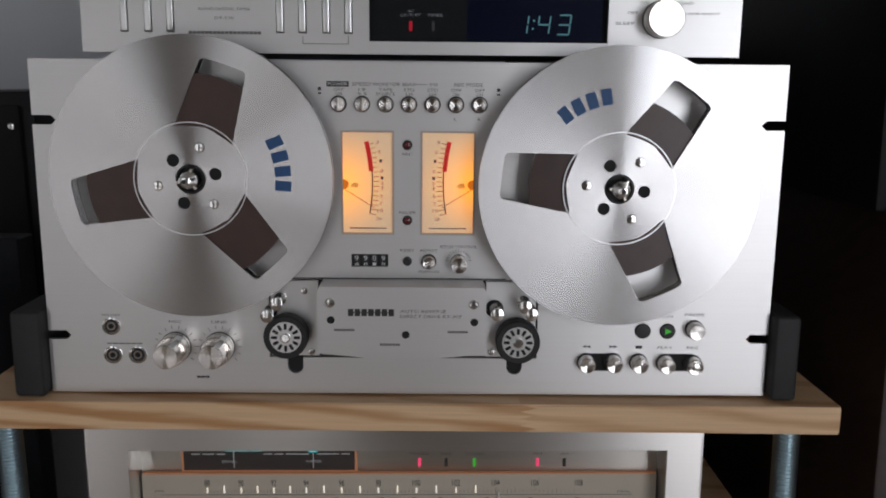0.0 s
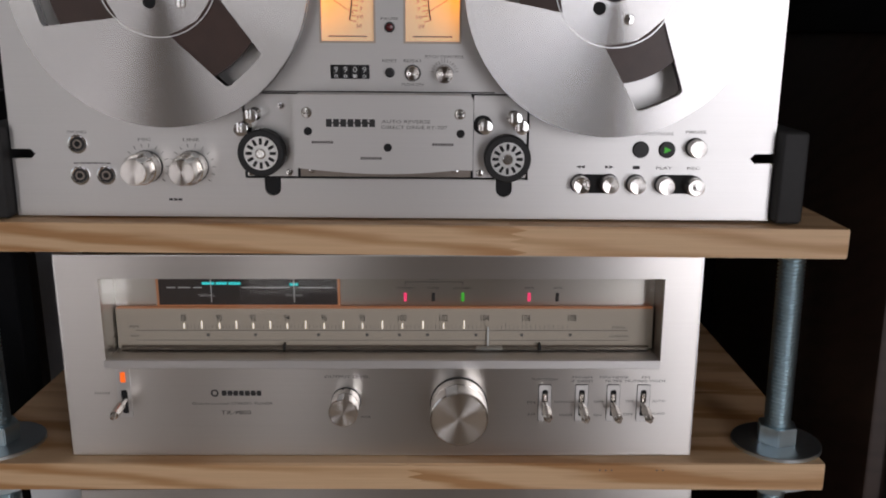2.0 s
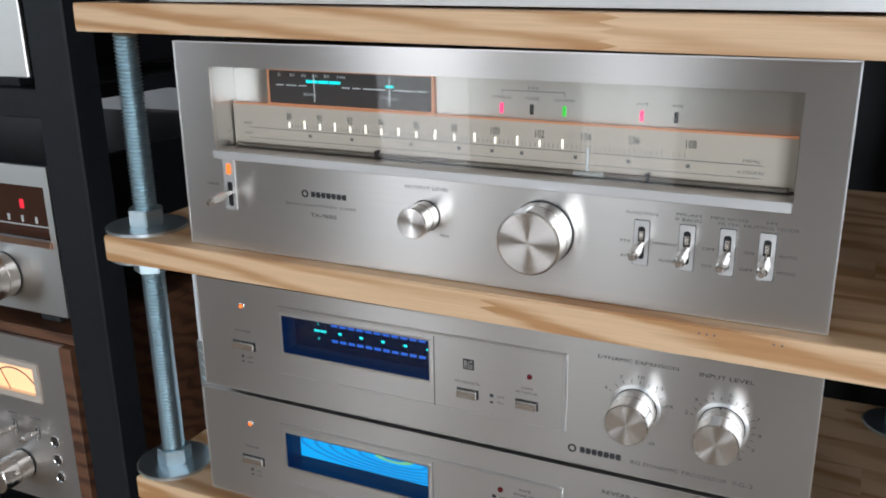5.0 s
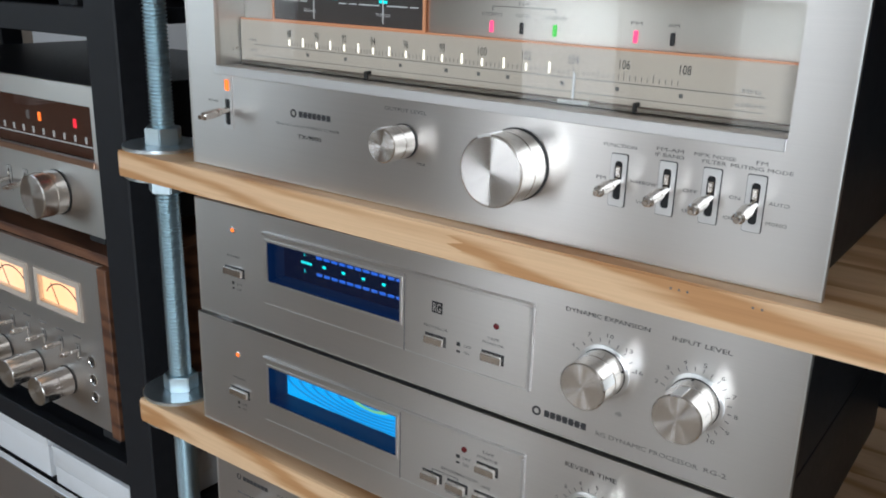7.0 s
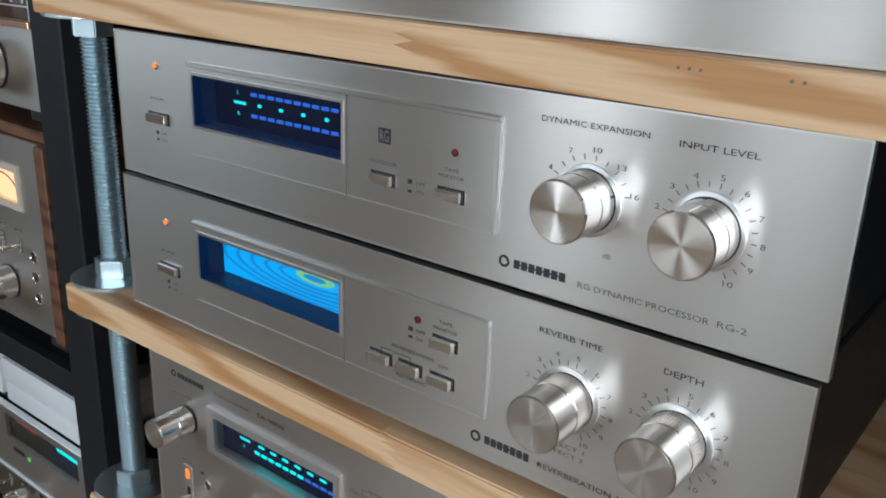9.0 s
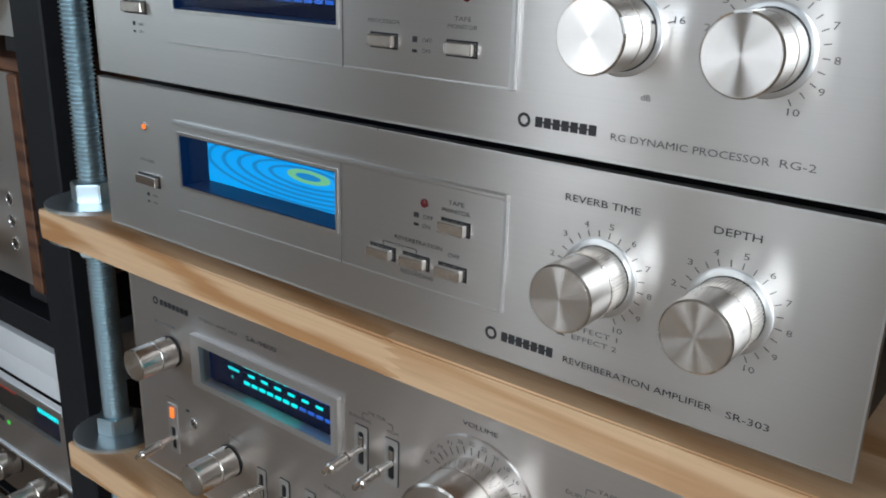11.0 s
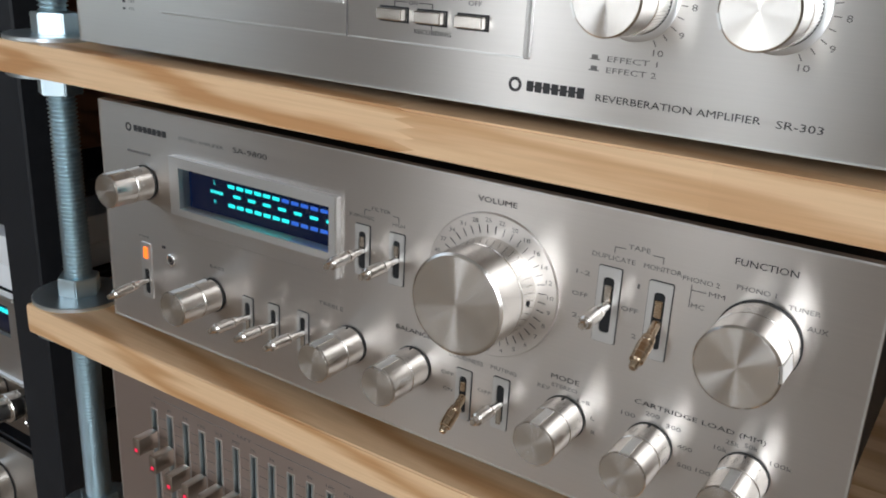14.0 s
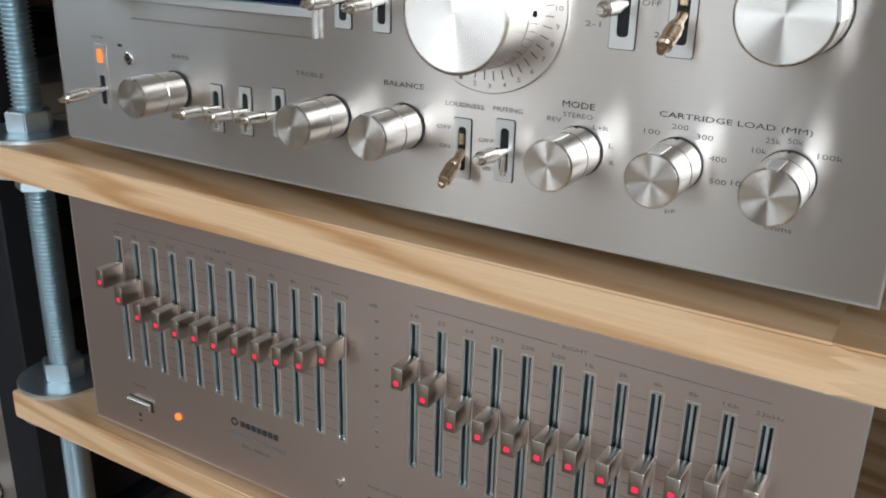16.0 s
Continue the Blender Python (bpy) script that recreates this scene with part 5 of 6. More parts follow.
def amplifier():
    z0 = 559
    root = thing("stereo_amplifier", "silver stereo amplifier with a large volume knob", "amplifier", (0, 2, z0))
    def Z(z): return z - z0
    L, R, B, T = -205, 211, Z(569), Z(702)
    g = rect(-136, -30, Z(651), Z(674))
    part("front_panel", plate([rect(L, R, B, T), g], 0, 4), ALU_WARM, root)
    part("panel_edge", plate([rect(L, R, B, T), rect(L + 0.9, R - 0.9, B + 0.9, T - 0.9)], -0.35, 0.05), TRIM, root)
    fr = part("display_frame", plate([rect(-143.5, -26.5, Z(647), Z(679.5)), g], -3.4, 0), ALU_LIGHT, root, "bright raised display frame")
    part("lower_apron", bx(-143.5, -27.5, -1.4, 0, Z(638), Z(647), 0.5, 1), ALU_WARM, fr)
    part("side_moulding", bx(-26.5, -25.2, -3.4, 0, Z(638), Z(679.5), 0.3, 1), TRIM, fr)
    part("window_glass", bx(-136, -30, -1.5, -0.9, Z(651), Z(674)), GLASS, root).visible_shadow = False
    scale_display(root, Z, -137, -29, 650, 675, 6, (6, 7, "9876543", 0.05))
    part("well_back", bx(-139, -27, 9, 10, Z(649), Z(676)), DEEP, root)
    for a in ((-139, -137.2), (-28.8, -27)):
        part("well_side", bx(a[0], a[1], 3.8, 9, Z(649), Z(676)), BLUE_DARK, root)
    emblem(root, -182, -148, Z(689.5), 3.4)
    word(root, "STEREO AMPLIFIER", -121, Z(689.6), 34, 1.8, INK_SOFT)
    word(root, "SA-9800", -85, Z(690), 24, 2.8, INK)
    knob(root, -168, Z(659.5), 9.6, 26, skirt=False)
    bars(root, -172, Z(676), 20, 1.3, 8, INK_SOFT, "printed_line")
    for x, z in ((-117, 605), (-18.5, 604.8), (20, 605.5), (99, 606.5), (137, 607.5), (175, 608.5)):
        knob(root, x, Z(z), 9.6, 28, skirt=False, notch=90)
    vol = part("volume_scale_disc", lathe([(32.5, -0.2), (32.5, 0.9), (32.1, 1.3), (31, 1.3)], 72), ALU_WARM, root, "", (59, 0, Z(656.5)))
    ticks(vol, 0, 0, 23.6, 27.2, 150, -110, 30, 0.3, INK, -1.5)
    for s, a in zip(["40", "37", "34", "31", "28", "25", "22", "20", "18", "16", "14", "12", "10", "9", "8", "7", "6", "5", "4", "3", "2", "1", "0"], range(160, -130, -13)):
        word(vol, s, 29.3 * math.cos(radians(a)), 29.3 * math.sin(radians(a)), 1.5 * len(s), 1.9, INK_SOFT, -1.5)
    k = knob(root, 59.5, Z(656.5), 22, 29, "volume_knob", skirt=False, notch=0, groove=0.42, knurl=False, mark=False)
    part("grub_hole", turn(lathe([(1.2, 0), (1.2, 0.3)], 12), 0, 0, 90, (22.05, -8, 0)), DEEP, k)
    knob(root, 171.5, Z(664), 15.2, 28, "function_knob", skirt=False, notch=8)
    # power and headphone jack
    p = part("power_plate", plate([round_rect(-4.4, 4.4, -17, 17, 0.8, 3), round_rect(-2.1, 2.1, -14.5, 1, 1.4, 4)], -0.8, 0.05), ALU_LIGHT, root, "", (-171, 0, Z(606)))
    part("slot", bx(-2.3, 2.3, -0.25, 0.05, -14.7, 1.2), DEEP, p)
    part("power_lamp", bx(-1.6, 1.6, -1.6, -0.5, 7.5, 14.5, 0.4, 1), AMBER_LED, p)
    part("bat", lathe([(1.9, 0), (1.9, 8), (2.7, 9), (2.8, 11), (2.5, 12), (3.0, 13), (2.7, 24), (1.8, 25), (1.3, 28)], 20), TURNED, p, "", (0, 0, -6), (5, 0, 0))
    jack(root, -149, Z(617.5), 3.6)
    part("button_symbol", bx(-157, -154, -0.2, 0.05, Z(623), Z(624.5)), INK, root)
    lever(root, -11.5, Z(656), -1, 27)
    lever(root, 8.5, Z(656), -1, 27)
    for x, z in ((-89, 599.5), (-70, 600.5), (-49.5, 602)):
        lever(root, x, Z(z), 1, 28, 7.4, 23)
    lever(root, 112.5, Z(662), -1, 24, 9.5, 32, gold=None)
    lever(root, 133.5, Z(661), -12, 24, 9.5, 32, gold=BRASS)
    lever(root, 48.5, Z(600), -13, 20, 8, 25, gold=BRASS)
    lever(root, 68, Z(602), 1, 24, 8, 25)
    for s, x, z, w, h in (("VOLUME", 59.5, 694, 19, 2.4), ("FUNCTION", 170, 692, 22, 2.6), ("CARTRIDGE LOAD (MM)", 155, 624.6, 52, 2.6), ("BALANCE", 19.5, 623, 20, 2.2), ("MODE", 98, 624, 13, 2.4), ("TREBLE", -31, 622, 16, 2.0), ("BASS", -112, 622, 11, 1.8), ("LOUDNESS", 49, 618, 18, 1.9), ("MUTING", 68.5, 618.5, 13, 1.9),
                       ("FILTER", -1, 677.5, 11, 1.8), ("SUBSONIC", -12.5, 672.5, 15, 1.7), ("HIGH", 9, 672.5, 7, 1.7), ("TAPE", 123, 688, 9, 1.9), ("DUPLICATE", 113, 682, 18, 2.0), ("MONITOR", 133, 682, 15, 2.0), ("STEREO", 98, 620, 12, 1.8), ("REV", 88.5, 617.6, 6, 1.8), ("L+R", 107.5, 616.5, 6, 1.8), ("L", 112, 610.5, 1.6, 1.8), ("R", 113, 604, 1.8, 1.8),
                       ("PHONO 2", 148, 681, 14, 1.9), ("PHONO 1", 168, 682.5, 14, 1.9), ("MM", 154.5, 677, 6, 1.9), ("MC", 148, 671, 5, 1.9), ("TUNER", 185, 679.5, 11, 1.9), ("AUX", 190.5, 673.5, 7, 1.9),
                       ("1-2", 101, 673, 6, 1.9), ("OFF", 100.5, 663.5, 7, 1.9), ("2-1", 101, 654, 6, 1.9), ("1", 124.5, 673, 1, 1.9), ("OFF", 122, 662.5, 7, 1.9), ("2", 125, 652, 2, 1.9), ("OFF", 39.5, 608, 7, 1.7), ("ON", 40, 600, 5, 1.7), ("OFF", 59.5, 605, 7, 1.7), ("-20", 60, 597, 5, 1.7), ("dB", 60, 593.5, 4, 1.7),
                       ("100", 127, 618, 6, 1.9), ("200", 137, 621, 6, 1.9), ("300", 146, 618.5, 6, 1.9), ("400", 151.5, 611.5, 6, 1.9), ("500", 152.5, 603.5, 6, 1.9), ("10k", 165, 616.5, 5, 1.9), ("25k", 169, 620.5, 5, 1.9), ("50k", 176, 621.3, 5, 1.9), ("100k", 187.5, 617.5, 8, 1.9), ("pF", 137, 589.5, 4, 2.0), ("ohms", 175, 590.5, 9, 2.0), ("POWER", -172, 626.5, 9, 1.3), ("100", 160, 604, 6, 1.9)):
        word(root, s, x, Z(z), w, h, INK if h > 2.1 else INK_SOFT)
    for x0, x1, z in ((113, 133, 686.5), (-11, 9, 676)):
        mid, half = (x0 + x1) / 2, 5.5 if x0 > 0 else 6.5
        part("bracket_line", join(bx(x0, mid - half, -0.2, 0.05, Z(z), Z(z) + 0.3), bx(mid + half, x1, -0.2, 0.05, Z(z), Z(z) + 0.3), bx(x0, x0 + 0.3, -0.2, 0.05, Z(z) - 2.5, Z(z)), bx(x1 - 0.3, x1, -0.2, 0.05, Z(z) - 2.5, Z(z))), INK_SOFT, root)
    part("bracket_line", join(bx(144.6, 144.9, -0.2, 0.05, Z(670), Z(679)), bx(144.6, 150.5, -0.2, 0.05, Z(676.8), Z(677.1))), INK_SOFT, root)
    case_and_feet(root, -199, 205, Z(572), Z(699), 320, 11)


BRASS = turned("pale_gold_metal", (0.72, 0.56, 0.40), 0.26)
amplifier()


def equalizer():
    z0 = 390
    root = thing("graphic_equalizer", "bronze-silver graphic equalizer with red-lit sliders", "equalizer", (0, -4, z0))
    def Z(z): return z - z0
    L, R, B, T = -204, 216, Z(393), Z(537)
    lx = [-166 + 14.05 * i for i in range(12)]
    rx = [30.5 + 13.95 * i for i in range(12)]
    sb, st = Z(443), Z(518)
    part("front_panel", plate([rect(L, R, B, T)] + [rect(x - 2.1, x + 2.1, sb, st) for x in lx + rx], 0, 4), ALU_BRONZE, root)
    part("panel_edge", plate([rect(L, R, B, T), rect(L + 0.8, R - 0.8, B + 0.8, T - 0.8)], -0.3, 0.05), TRIM, root)
    lz = [499, 492, 485, 484, 483, 484, 484, 485, 486, 487, 489, 496]
    rz = [497, 493, 485, 484, 483, 484, 485, 484, 485, 488, 491, 493]
    for x, z in list(zip(lx, lz)) + list(zip(rx, rz)):
        s = part("slider_slot", plate([rect(x - 2.9, x + 2.9, sb - 0.8, st + 0.8), rect(x - 1.9, x + 1.9, sb + 0.2, st - 0.2)], -0.5, 3.6), TRIM, root)
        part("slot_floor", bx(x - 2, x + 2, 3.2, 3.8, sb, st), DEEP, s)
        part("rail", bx(x - 0.9, x + 0.3, 1.6, 2.6, sb, st), ZINC, s)
        h = part("slider_knob", bx(-3.0, 3.0, -15, -0.8, -5.6, 5.6, 0.6, 2), KNOB_BRONZE, root, "", (x, 0, Z(z)))
        part("stem", bx(-1.2, 1.2, -1, 3, -3, 3), TRIM, h)
        part("slider_lamp", bx(-1.3, 1.3, -15.4, -14.8, -3.4, -1.0, 0.3, 1), SLIDER_RED, h, "lit red slider lamp")
    seg = []
    for k in range(11):
        z = sb + 4 + (st - sb - 8) * k / 10
        for a, b in zip(lx + rx, (lx + rx)[1:]):
            if b - a < 20:
                seg.append(bx(a + 3.6, b - 3.6, -0.12, 0.05, z - 0.12, z + 0.12))
    part("printed_grid", join(*seg), INK_SOFT, root)["kind"] = "stuff"
    for k in range(9):
        part("level_mark", bx(8.4, 10.6, -0.15, 0.05, sb + 3 + k * 8.4, sb + 4.2 + k * 8.4), INK_SOFT, root)
    word(root, "dB", 8, Z(521.5), 5, 1.7, INK_SOFT)
    for s, x in zip(["16", "32", "64", "125", "250", "500", "1k", "2k", "4k", "8k", "16k", "32kHz"], rx):
        word(root, s, x, Z(522), 2.0 * len(s), 1.8, INK_SOFT)
    for s, x in zip(["16", "32", "64", "125", "250", "500", "1k", "2k", "4k", "8k", "16k", "32kHz"], lx):
        word(root, s, x, Z(522), 2.0 * len(s), 1.8, INK_SOFT)
    for x0, x1, s in ((lx[0], lx[-1], "LEFT"), (rx[0], rx[-1], "RIGHT")):
        m = (x0 + x1) / 2
        part("bracket_line", join(bx(x0, m - 8, -0.15, 0.05, Z(526.9), Z(527.2)), bx(m + 8, x1, -0.15, 0.05, Z(526.9), Z(527.2))), INK_SOFT, root)
        word(root, s, m, Z(527), 11, 1.8, INK_SOFT)
    push_bar(root, -161, Z(415.5), 18, 5, 3.2, "power_button")
    word(root, "POWER", -161, Z(427), 12, 1.5, INK_SOFT)
    part("button_symbol", join(bx(-164, -162, -0.2, 0.05, Z(406), Z(408)), bx(-164, -162, -0.2, 0.05, Z(402.5), Z(403.5))), INK, root)
    part("pilot_lens", lathe([(2.2, -0.2), (2.0, 1.0), (0.5, 1.6)], 18), AMBER_LED, root, "lit amber pilot lamp", (-130, 0, Z(416.5)))
    emblem(root, -88, -54, Z(428.5), 3.4)
    bars(root, -71, Z(421), 44, 1.6, 16, INK_SOFT, "printed_line")
    word(root, "SG-9800", -71, Z(415), 20, 2.2, INK_SOFT)
    part("tape_lamp", lathe([(2.6, -0.2), (2.2, 1.2), (0.5, 1.7)], 18), CHROME, root, "", (-13.5, 0, Z(417)))
    push_bar(root, 14, Z(412), 18, 5, 3.2)
    word(root, "EQUALIZER", 16, Z(422), 24, 1.7, INK_SOFT)
    case_and_feet(root, -198, 210, Z(397), Z(534), 320, 5)


SLIDER_RED = glow("crimson_slider_lamp", (0.95, 0.02, 0.08), 0.8)
ALU_BRONZE = brushed("bronze_tinted_aluminium", (0.62, 0.51, 0.455), 0.4, 0.7)
KNOB_BRONZE = plain("satin_champagne_knob", (0.50, 0.45, 0.40), 0.3, 1.0, 80, 0.06, 0)
equalizer()

# ---- the black rack beside the stand ----


def metal_rack():
    root = thing("metal_rack", "black powder-coated steel rack with open shelves", "rack", (-640, 50, 0))
    for x in (-270, 269):
        for y in (0, 190):
            part("post", bx(x - 21, x + 21, y - 8, y + 22, 0, 1160, 1.5, 1), FRAME_BLACK, root)
    for z in (150, 596, 1024):
        part("shelf_board", bx(-248, 247, 6, 206, z - 14, z, 1.0, 1), FRAME_BLACK, root)
        for y in (-6, 200):
            part("rail", bx(-249, 248, y, y + 12, z - 22, z + 2, 1.0, 1), FRAME_BLACK, root)


metal_rack()


def rack_knob(root, x, z, r, length):
    return knob(root, x, z, r, length, skirt=False, notch=100)


def rack_tuner():
    root = thing("stereo_tuner", "silver tuner with a brown dial window and amber lamps", "tuner", (-640, 52, 818))
    L, R, B, T = -235, 235, 4, 141
    part("front_panel", plate([rect(L, R, B, T), rect(L + 10, R - 7, 74, 123)], 0, 4), ALU, root)
    part("case", bx(L + 4, R - 4, 13, 300, B + 2, T - 2, 1, 1), CASE, root)
    w = part("dial_window", bx(L + 9, R - 6, 10, 12, 73, 124), DIAL_BROWN, root, "dark brown lit dial window")
    part("window_glass", bx(L + 10, R - 7, 1.6, 2.4, 74, 123), GLASS, root).visible_shadow = False
    part("copper_strip", bx(L + 10, R - 5, -2.5, 0, 68.5, 74, 0.5, 1), COPPER, root)
    for x, m in ((108, INK_SOFT), (128, AMBER_LED), (187, RED_LED)):
        part("indicator_lamp", bx(x - 2, x + 2, 9, 10, 99, 107), m, w)
    for i in range(24):
        x = -200 + 17.5 * i
        part("scale_mark", bx(x - 1.2, x + 1.2, 9.2, 10, 86, 92), WHITE_INK, w)
    part("scale_line", bx(L + 20, R - 18, 9.2, 10, 83, 84), WHITE_INK, w)
    rack_knob(root, 163, 37, 21, 26)
    for x in (108, 78, 48):
        lever(root, x, 38, -2, 24)
    for x in (-190, 190):
        for y in (30, 260):
            part("foot", bx(x - 12, x + 12, y - 12, y + 12, -12, 8, 1, 1), RUBBER, root)


def rack_amplifier():
    root = thing("stereo_amplifier", "silver amplifier in a walnut case with two lit meters", "amplifier", (-640, 48, 596))
    part("wood_top", bx(-246, 239, 4, 330, 199, 209, 1.5, 1), WALNUT, root, "walnut veneered top")
    for a, b in ((-246, -233), (225, 239)):
        part("wood_cheek", bx(a, b, -4, 330, 24, 199, 1.0, 1), WALNUT, root, "walnut veneered cheek")
    v = [(117, 184, 141, 169), (24, 91, 141, 169)]
    part("front_panel", plate([rect(-233, 225, 26, 199)] + [rect(*q) for q in v], 0, 4), ALU_WARM, root)
    part("chassis", bx(-231, 224, 5, 310, 26, 198), CASE, root)
    for q in v:
        m = part("level_meter", plate([rect(q[0] - 6, q[1] + 6, q[2] - 6, q[3] + 6), rect(*q)], -2, 0), CREAM, root, "meter with a glowing face")
        part("meter_face", bx(q[0], q[1], 3.2, 4.4, q[2], q[3]), RACK_VU, m)
        cx, cz = (q[0] + q[1]) / 2, q[2] - 13
        arc = [(cx + 36 * math.cos(radians(a)), cz + 36 * math.sin(radians(a))) for a in range(40, 141, 10)]
        arc2 = [(cx + 34.8 * math.cos(radians(a)), cz + 34.8 * math.sin(radians(a))) for a in range(140, 39, -10)]
        part("scale_arc", plate([arc + arc2], 2.8, 3.2), INK, m)
        part("needle", turn(bx(-0.4, 0.4, 2.6, 3.0, 10, 38), 0, -28, 0, (cx, 0, cz)), INK, m)
    for x, z in ((93, 64), (149, 62), (30, 64)):
        rack_knob(root, x, z, 15, 34)
    for x in (54, 84, 114, 145, 175, 24):
        lever(root, x, 102, 0, 20, 6, 12)
        bars(root, x, 116, 14, 1.8, 6, INK_SOFT, "printed_line")
    for z in (96, 77, 58):
        jack(root, 198, z, 6)
    for x in (-190, 190):
        for y in (30, 280):
            part("foot", bx(x - 14, x + 14, y - 14, y + 14, 0.2, 27, 1, 1), RUBBER, root)


def cassette_deck():
    root = thing("cassette_deck", "silver cassette deck with a cyan display", "cassette deck", (-640, 50, 363))
    part("front_panel", plate([rect(-233, 238, 70, 147), rect(90, 225, 108, 136)], 0, 4), ALU_WARM, root)
    part("lower_panel", bx(-233, 238, 6, 10, 13, 70), PLATE_BROWN, root, "dark polished lower panel")
    part("panel_lip", bx(-233, 238, -2.5, 10, 67.5, 71.5, 0.6, 1), TRIM, root)
    part("top_lip", bx(-233, 238, -3, 4, 143.5, 147.5, 0.6, 1), TRIM, root)
    part("case", bx(-231, 236, 10, 300, 12, 146, 1, 1), CASE, root)
    w = part("display", bx(89, 226, 6, 8, 107, 137), DEEP, root, "black display with cyan marks")
    part("window_glass", bx(90, 225, 1.6, 2.4, 108, 136), GLASS, root).visible_shadow = False
    part("blue_field", bx(172, 224, 5.6, 6, 109, 135), BLUE_BACK, w)
    bars(w, 197, 127, 38, 4.5, 7, CYAN_HOT, "display_digit", 5.2)
    bars(w, 120, 128, 40, 2.4, 10, RED_INK, "display_mark", 5.5)
    part("power_mark", bx(128, 132, -0.6, 0.1, 96, 99), GREEN_LED, root)
    part("name_plate", bx(100, 122, -0.5, 0.1, 96, 101, 0.2, 1), BLACK, root)
    for x in (187, 228, 120):
        k = knob(root, x, 50, 12.5, 20, skirt=False, mark=False)
        k.location.y += 6 * K
        k = knob(root, x, 50, 9.5, 40, "inner_knob", skirt=False, notch=100)
        k.location.y += 6 * K
    jack(root, 226, 28, 5).location.y += 6 * K
    for x in (40, 70, 96):
        lever(root, x, 46, 0, 22, 6, 12).location.y += 6 * K
    for x in (-190, 190):
        for y in (30, 260):
            part("foot", bx(x - 14, x + 14, y - 14, y + 14, 0.2, 13, 1, 1), RUBBER, root)


def lower_amplifier():
    root = thing("stereo_amplifier", "silver amplifier with orange lit meter windows", "amplifier", (-640, 48, 150))
    v = [(45, 107, 163, 187), (-34, 28, 163, 187)]
    part("front_panel", plate([rect(-235, 240, 12, 212)] + [rect(*q) for q in v], 0, 4), ALU, root)
    part("case", bx(-231, 236, 8, 300, 12, 213, 1, 1), CASE, root)
    for q in v:
        m = part("lit_meter", plate([rect(q[0] - 5, q[1] + 5, q[2] - 5, q[3] + 5), rect(*q)], -1.5, 0), TRIM, root, "orange lit meter")
        part("meter_face", bx(q[0] - 1, q[1] + 1, 5, 7, q[2] - 1, q[3] + 1), METER_ORANGE, m)
        part("needle", turn(bx(-0.5, 0.5, 4.2, 4.8, 0, 20), 0, 20, 0, ((q[0] + q[1]) / 2, 0, q[2])), INK, m)
    rack_knob(root, 182, 166, 22, 30)
    for x in (48, 76, 104):
        lever(root, x, 128, 0, 24, 7, 16)
    for x in (40, 95, 150, 205):
        rack_knob(root, x, 70, 14, 24)
    for x in (-190, 190):
        for y in (30, 260):
            part("foot", bx(x - 14, x + 14, y - 14, y + 14, 0.2, 13, 1, 1), RUBBER, root)


METER_ORANGE = lit_face("orange_meter_face", (0.09, 0.006, 0.16), (1.3, 0.33, 0.02), (0.6, 0.14, 0.02), 0.07, 0.7)
DIAL_BROWN = glow("brown_lit_dial", (0.35, 0.10, 0.04), 0.04, (0.03, 0.013, 0.009))
COPPER = plain("copper_strip", (0.62, 0.38, 0.26), 0.3, 1.0, 60, 0.1, 0)
RACK_VU = lit_face("warm_meter_face", (0.13, 0.003, 0.13), (1.0, 0.42, 0.12), (0.85, 0.53, 0.33), 0.22, 0.8)
rack_tuner()
rack_amplifier()
cassette_deck()
lower_amplifier()


def upper_deck():
    root = thing("cassette_deck", "grey metal deck on a black rack shelf", "cassette deck", (-640, 48, 1024))
    part("front_panel", bx(-235, 236, 0, 5, 10, 118, 1, 1), ALU_WARM, root)
    part("case", bx(-232, 232, 5, 300, 12, 116, 1, 1), CASE, root)
    for i in range(5):
        push_bar(root, 60 + 30 * i, 40, 22, 9, 6)
    for x in (-190, 190):
        for y in (30, 260):
            part("foot", bx(x - 14, x + 14, y - 14, y + 14, 0.2, 13, 1, 1), RUBBER, root)


upper_deck()


def white_box(name, label, x0, x1, y0, y1, z0, z1, seam=0.45):
    root = thing(name, label, "box", ((x0 + x1) / 2, (y0 + y1) / 2, z0))
    w, d, h = (x1 - x0) / 2, (y1 - y0) / 2, z1 - z0
    part("tray", bx(-w, w, -d, d, 0, h * seam, 1.5, 2), WHITE_PL, root)
    part("lid", bx(-w - 1, w + 1, -d - 1, d + 1, h * seam + 0.4, h, 1.5, 2), WHITE_PL, root)


white_box("storage_box", "flat white plastic box with a lid on the cassette deck", -552, -414, 56, 330, 510.5, 558)
white_box("storage_box", "small rounded white box on the cassette deck", -760, -566, 58, 260, 510.5, 574, 0.6)

# ---- loudspeakers and cabinets round the stand ----


def loudspeaker(name, label, x0, x1, y0, y1, z0, z1, mat, cones):
    root = thing(name, label, "loudspeaker", ((x0 + x1) / 2, y0, z0))
    w, d, h = (x1 - x0) / 2, y1 - y0, z1 - z0
    part("cabinet", bx(-w, w, 0, d, 0, h, 3, 2), mat, root)
    part("grille", bx(-w + 14, w - 14, -9, -0.5, 20, h - 16, 3, 2), FABRIC, root)
    for z in cones:
        part("driver_ring", lathe([(w * 0.62, 9), (w * 0.62, 11.5), (w * 0.5, 12), (w * 0.46, 10)], 40, False), RUBBER, root, "", (0, 0, z))
    for x in (-w + 24, w - 24):
        screw(root, x, h - 40, 4, -9.0)
    return root


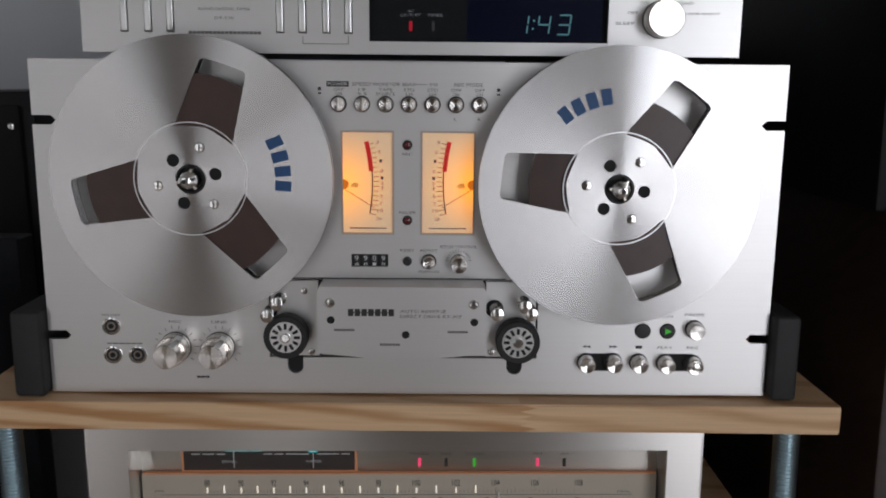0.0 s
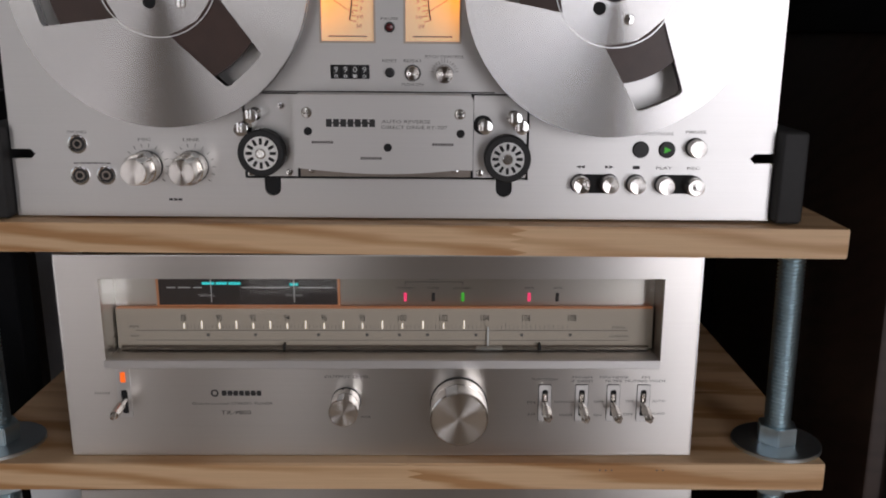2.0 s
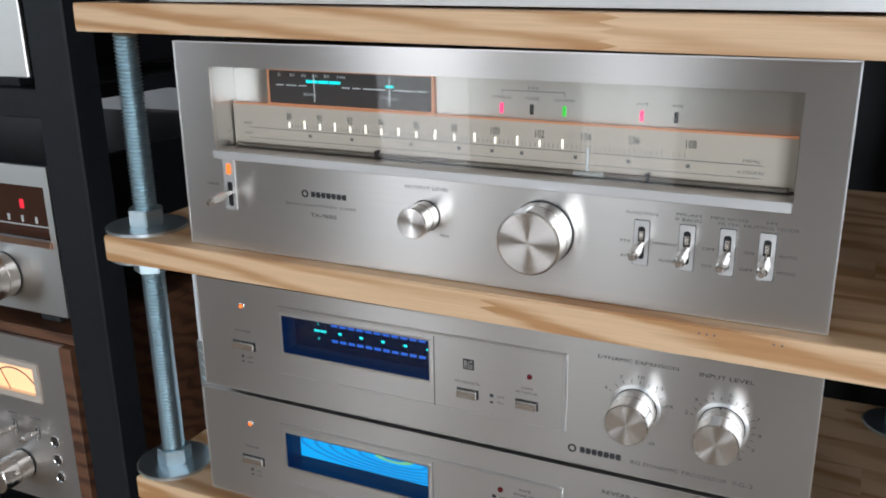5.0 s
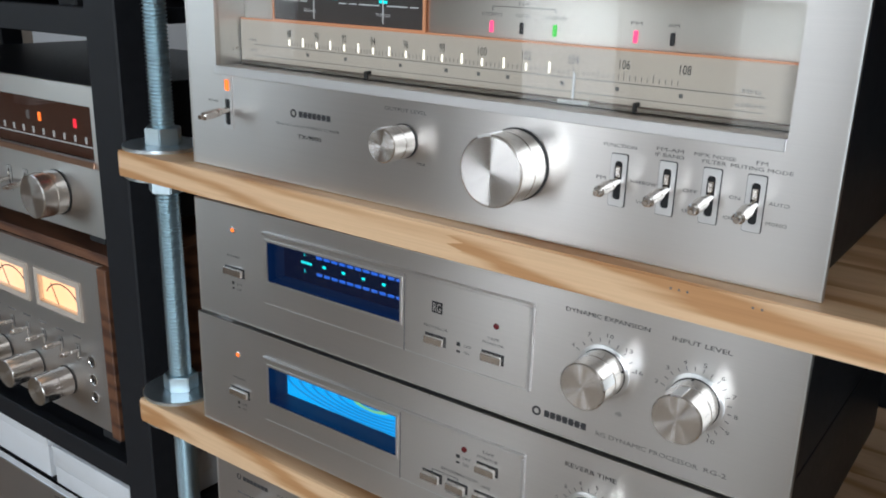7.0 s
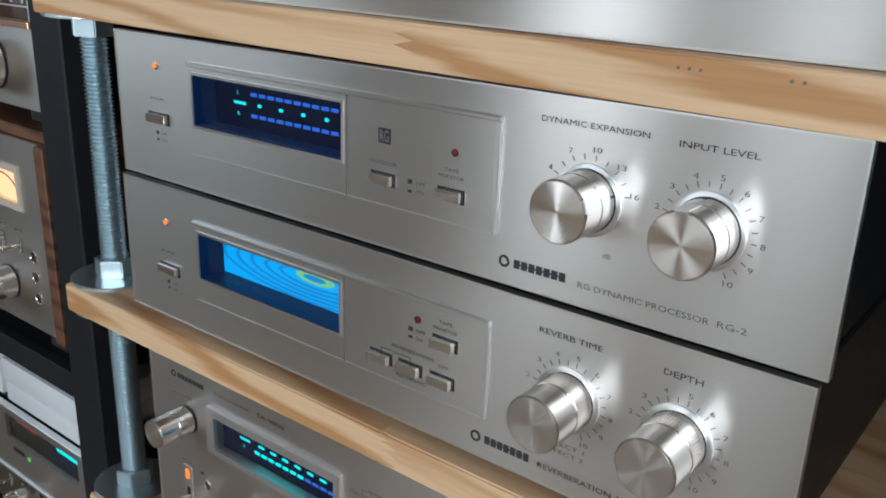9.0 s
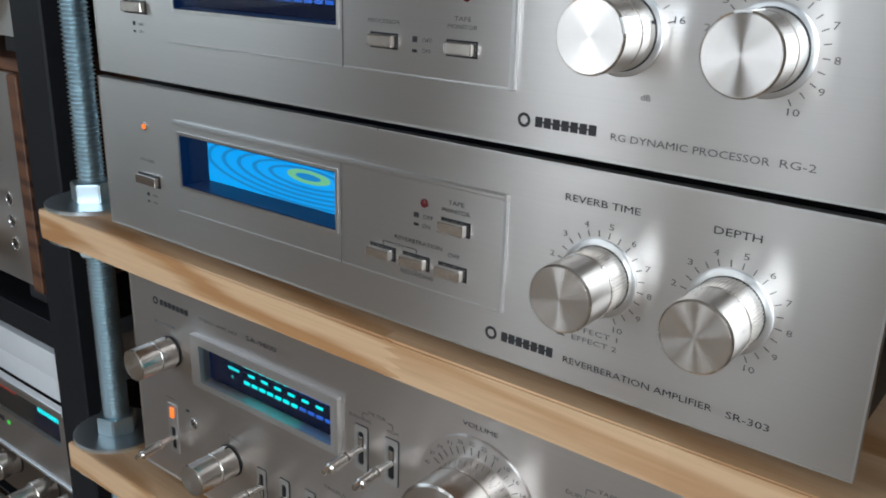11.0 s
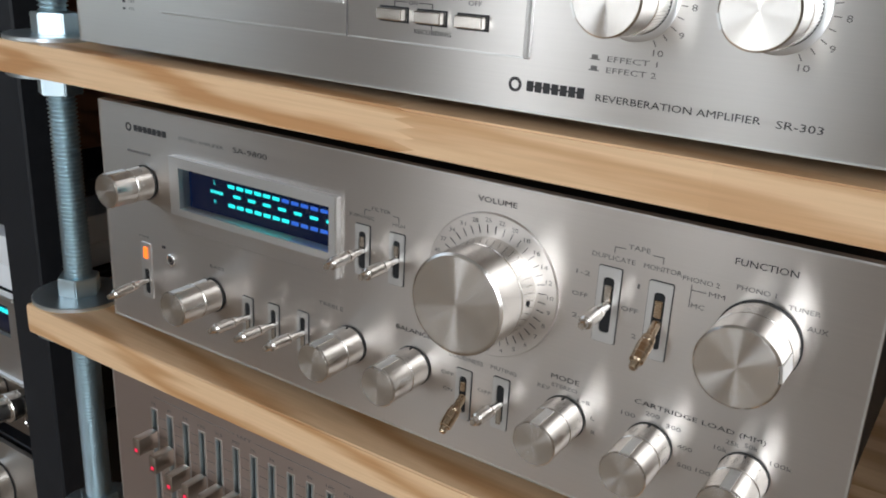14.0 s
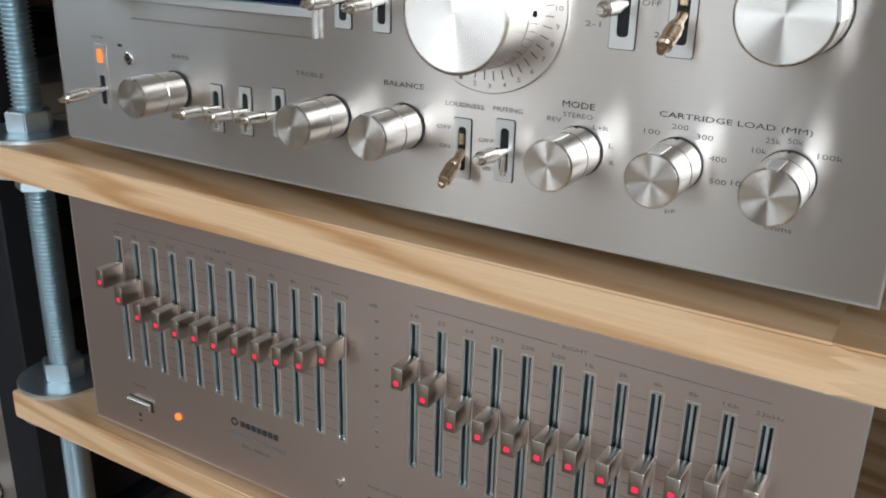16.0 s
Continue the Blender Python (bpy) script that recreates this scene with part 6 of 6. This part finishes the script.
loudspeaker("loudspeaker", "tall dark brown loudspeaker with black cloth front", 352, 660, 40, 420, 0, 1205, DARKWOOD, (300, 700))
loudspeaker("loudspeaker", "black loudspeaker standing on a dark brown one", 345, 650, 60, 400, 1205, 1700, CASE, (150, 340))
loudspeaker("loudspeaker", "dark brown loudspeaker behind the black rack", -1000, -600, 430, 800, 0, 880, DARKWOOD, (300, 650))
loudspeaker("loudspeaker", "small black loudspeaker on a steel stand", -760, -432, 470, 760, 1000, 1290, CASE, (120, 280))


def cabinet():
    root = thing("cabinet", "black cabinet standing behind the shelf stand", "cabinet", (330, 470, 0))
    part("body", bx(-190, 320, 14, 380, 30, 1330, 2, 1), CASE, root)
    part("plinth", bx(-180, 310, 30, 370, 0, 30), BLACK, root)
    for x0, x1 in ((-188, 63), (67, 318)):
        dr = part("door", bx(x0, x1, 0, 13, 34, 1326, 2, 1), CASE, root)
        part("door_pull", lathe([(6, 0), (6, 10), (9, 14), (9, 20), (4, 22)], 20), BLACK, dr, "", ((x0 + 220) if x0 < 0 else (x0 + 30), 0, 1000))


cabinet()


def metal_case():
    root = thing("metal_case", "small white metal case with diamond-plate front on a shelf", "case", (-246, 74, 729.2))
    part("shell", bx(-34, 34, 2, 110, 0, 176, 1.5, 2), WHITE_PL, root)
    part("tread_sheet", bx(-34.5, 34.5, 0.6, 2.2, 0, 84, 0.3, 1), ZINC_SATIN, root, "diamond-plate metal sheet")
    bm = []
    for i in range(11):
        for j in range(13):
            bm.append(turn(bx(-2.6, 2.6, -0.5, 0.7, -0.9, 0.9), 0, 45 if (i + j) % 2 else -45, 0, (-30 + i * 6, 0, 5 + j * 6.2)))
    part("diamond_tread", join(*bm), ZINC, root)


metal_case()
# support for the small loudspeaker
stand = thing("speaker_stand", "black steel loudspeaker stand", "stand", (-640, 690, 0))
part("base_plate", bx(-35, 36, -60, 60, 0, 12, 2, 1), FRAME_BLACK, stand)
part("pole", bx(-15, 15, -15, 15, 12, 990, 2, 1), FRAME_BLACK, stand)
part("top_plate", bx(-60, 150, -70, 60, 990, 1000, 2, 1), FRAME_BLACK, stand)


def cable(name, label, points, r, mat):
    """A thin round cable through the given points."""
    bm = bmesh.new()
    prev = None
    for i, p in enumerate(points):
        q = Vector(points[min(i + 1, len(points) - 1)]) - Vector(points[max(i - 1, 0)])
        m = Matrix.Translation(Vector(p) * K) @ q.to_track_quat('Z', 'X').to_matrix().to_4x4()
        cur = [bm.verts.new(m @ Vector((r * K * math.cos(2 * math.pi * k / 10), r * K * math.sin(2 * math.pi * k / 10), 0))) for k in range(10)]
        if prev:
            for k in range(10):
                bm.faces.new((prev[k], prev[(k + 1) % 10], cur[(k + 1) % 10], cur[k]))
        prev = cur
    return solid(name, bm, mat, label, "cable")


cable("cable", "pale blue-white cable hanging under the lowest seen shelf", [(-150 - 3 * i - 30 * math.sin(i * 0.3), 90 + 4 * i, 371 - 26 * i) for i in range(10)], 3.0, WHITE_PL)

# ---- printed lettering, made last ----
made = []
for parent, body, x, y, z, w, h, mat, ang in WORDS:
    cu = bpy.data.curves.new("lettering", 'FONT')
    cu.body, cu.align_x, cu.align_y, cu.resolution_u = body, 'CENTER', 'CENTER', 2
    made.append(new("lettering_source", cu))
bpy.context.view_layer.update()
deps = bpy.context.evaluated_depsgraph_get()
for src, (parent, body, x, y, z, w, h, mat, ang) in zip(made, WORDS):
    me = bpy.data.meshes.new_from_object(src.evaluated_get(deps))
    co = np.empty(len(me.vertices) * 3)
    me.vertices.foreach_get("co", co)
    co = co.reshape(-1, 3)
    lo, hi = co.min(0), co.max(0)
    sx, sz = w / max(1e-6, hi[0] - lo[0]), h / max(1e-6, hi[1] - lo[1])
    mid = (lo + hi) / 2
    out = np.stack([(co[:, 0] - mid[0]) * sx * K, np.zeros(len(co)), (co[:, 1] - mid[1]) * sz * K], 1)
    me.vertices.foreach_set("co", out.ravel())
    me.materials.clear()
    me.materials.append(mat)
    me.name = "lettering"
    ob = new("lettering", me)
    ob.parent = parent
    ob.matrix_basis = pose(x * K, y * K, z * K, 0, -ang, 0)
for src in made:
    cu = src.data
    bpy.data.objects.remove(src)
    bpy.data.curves.remove(cu)
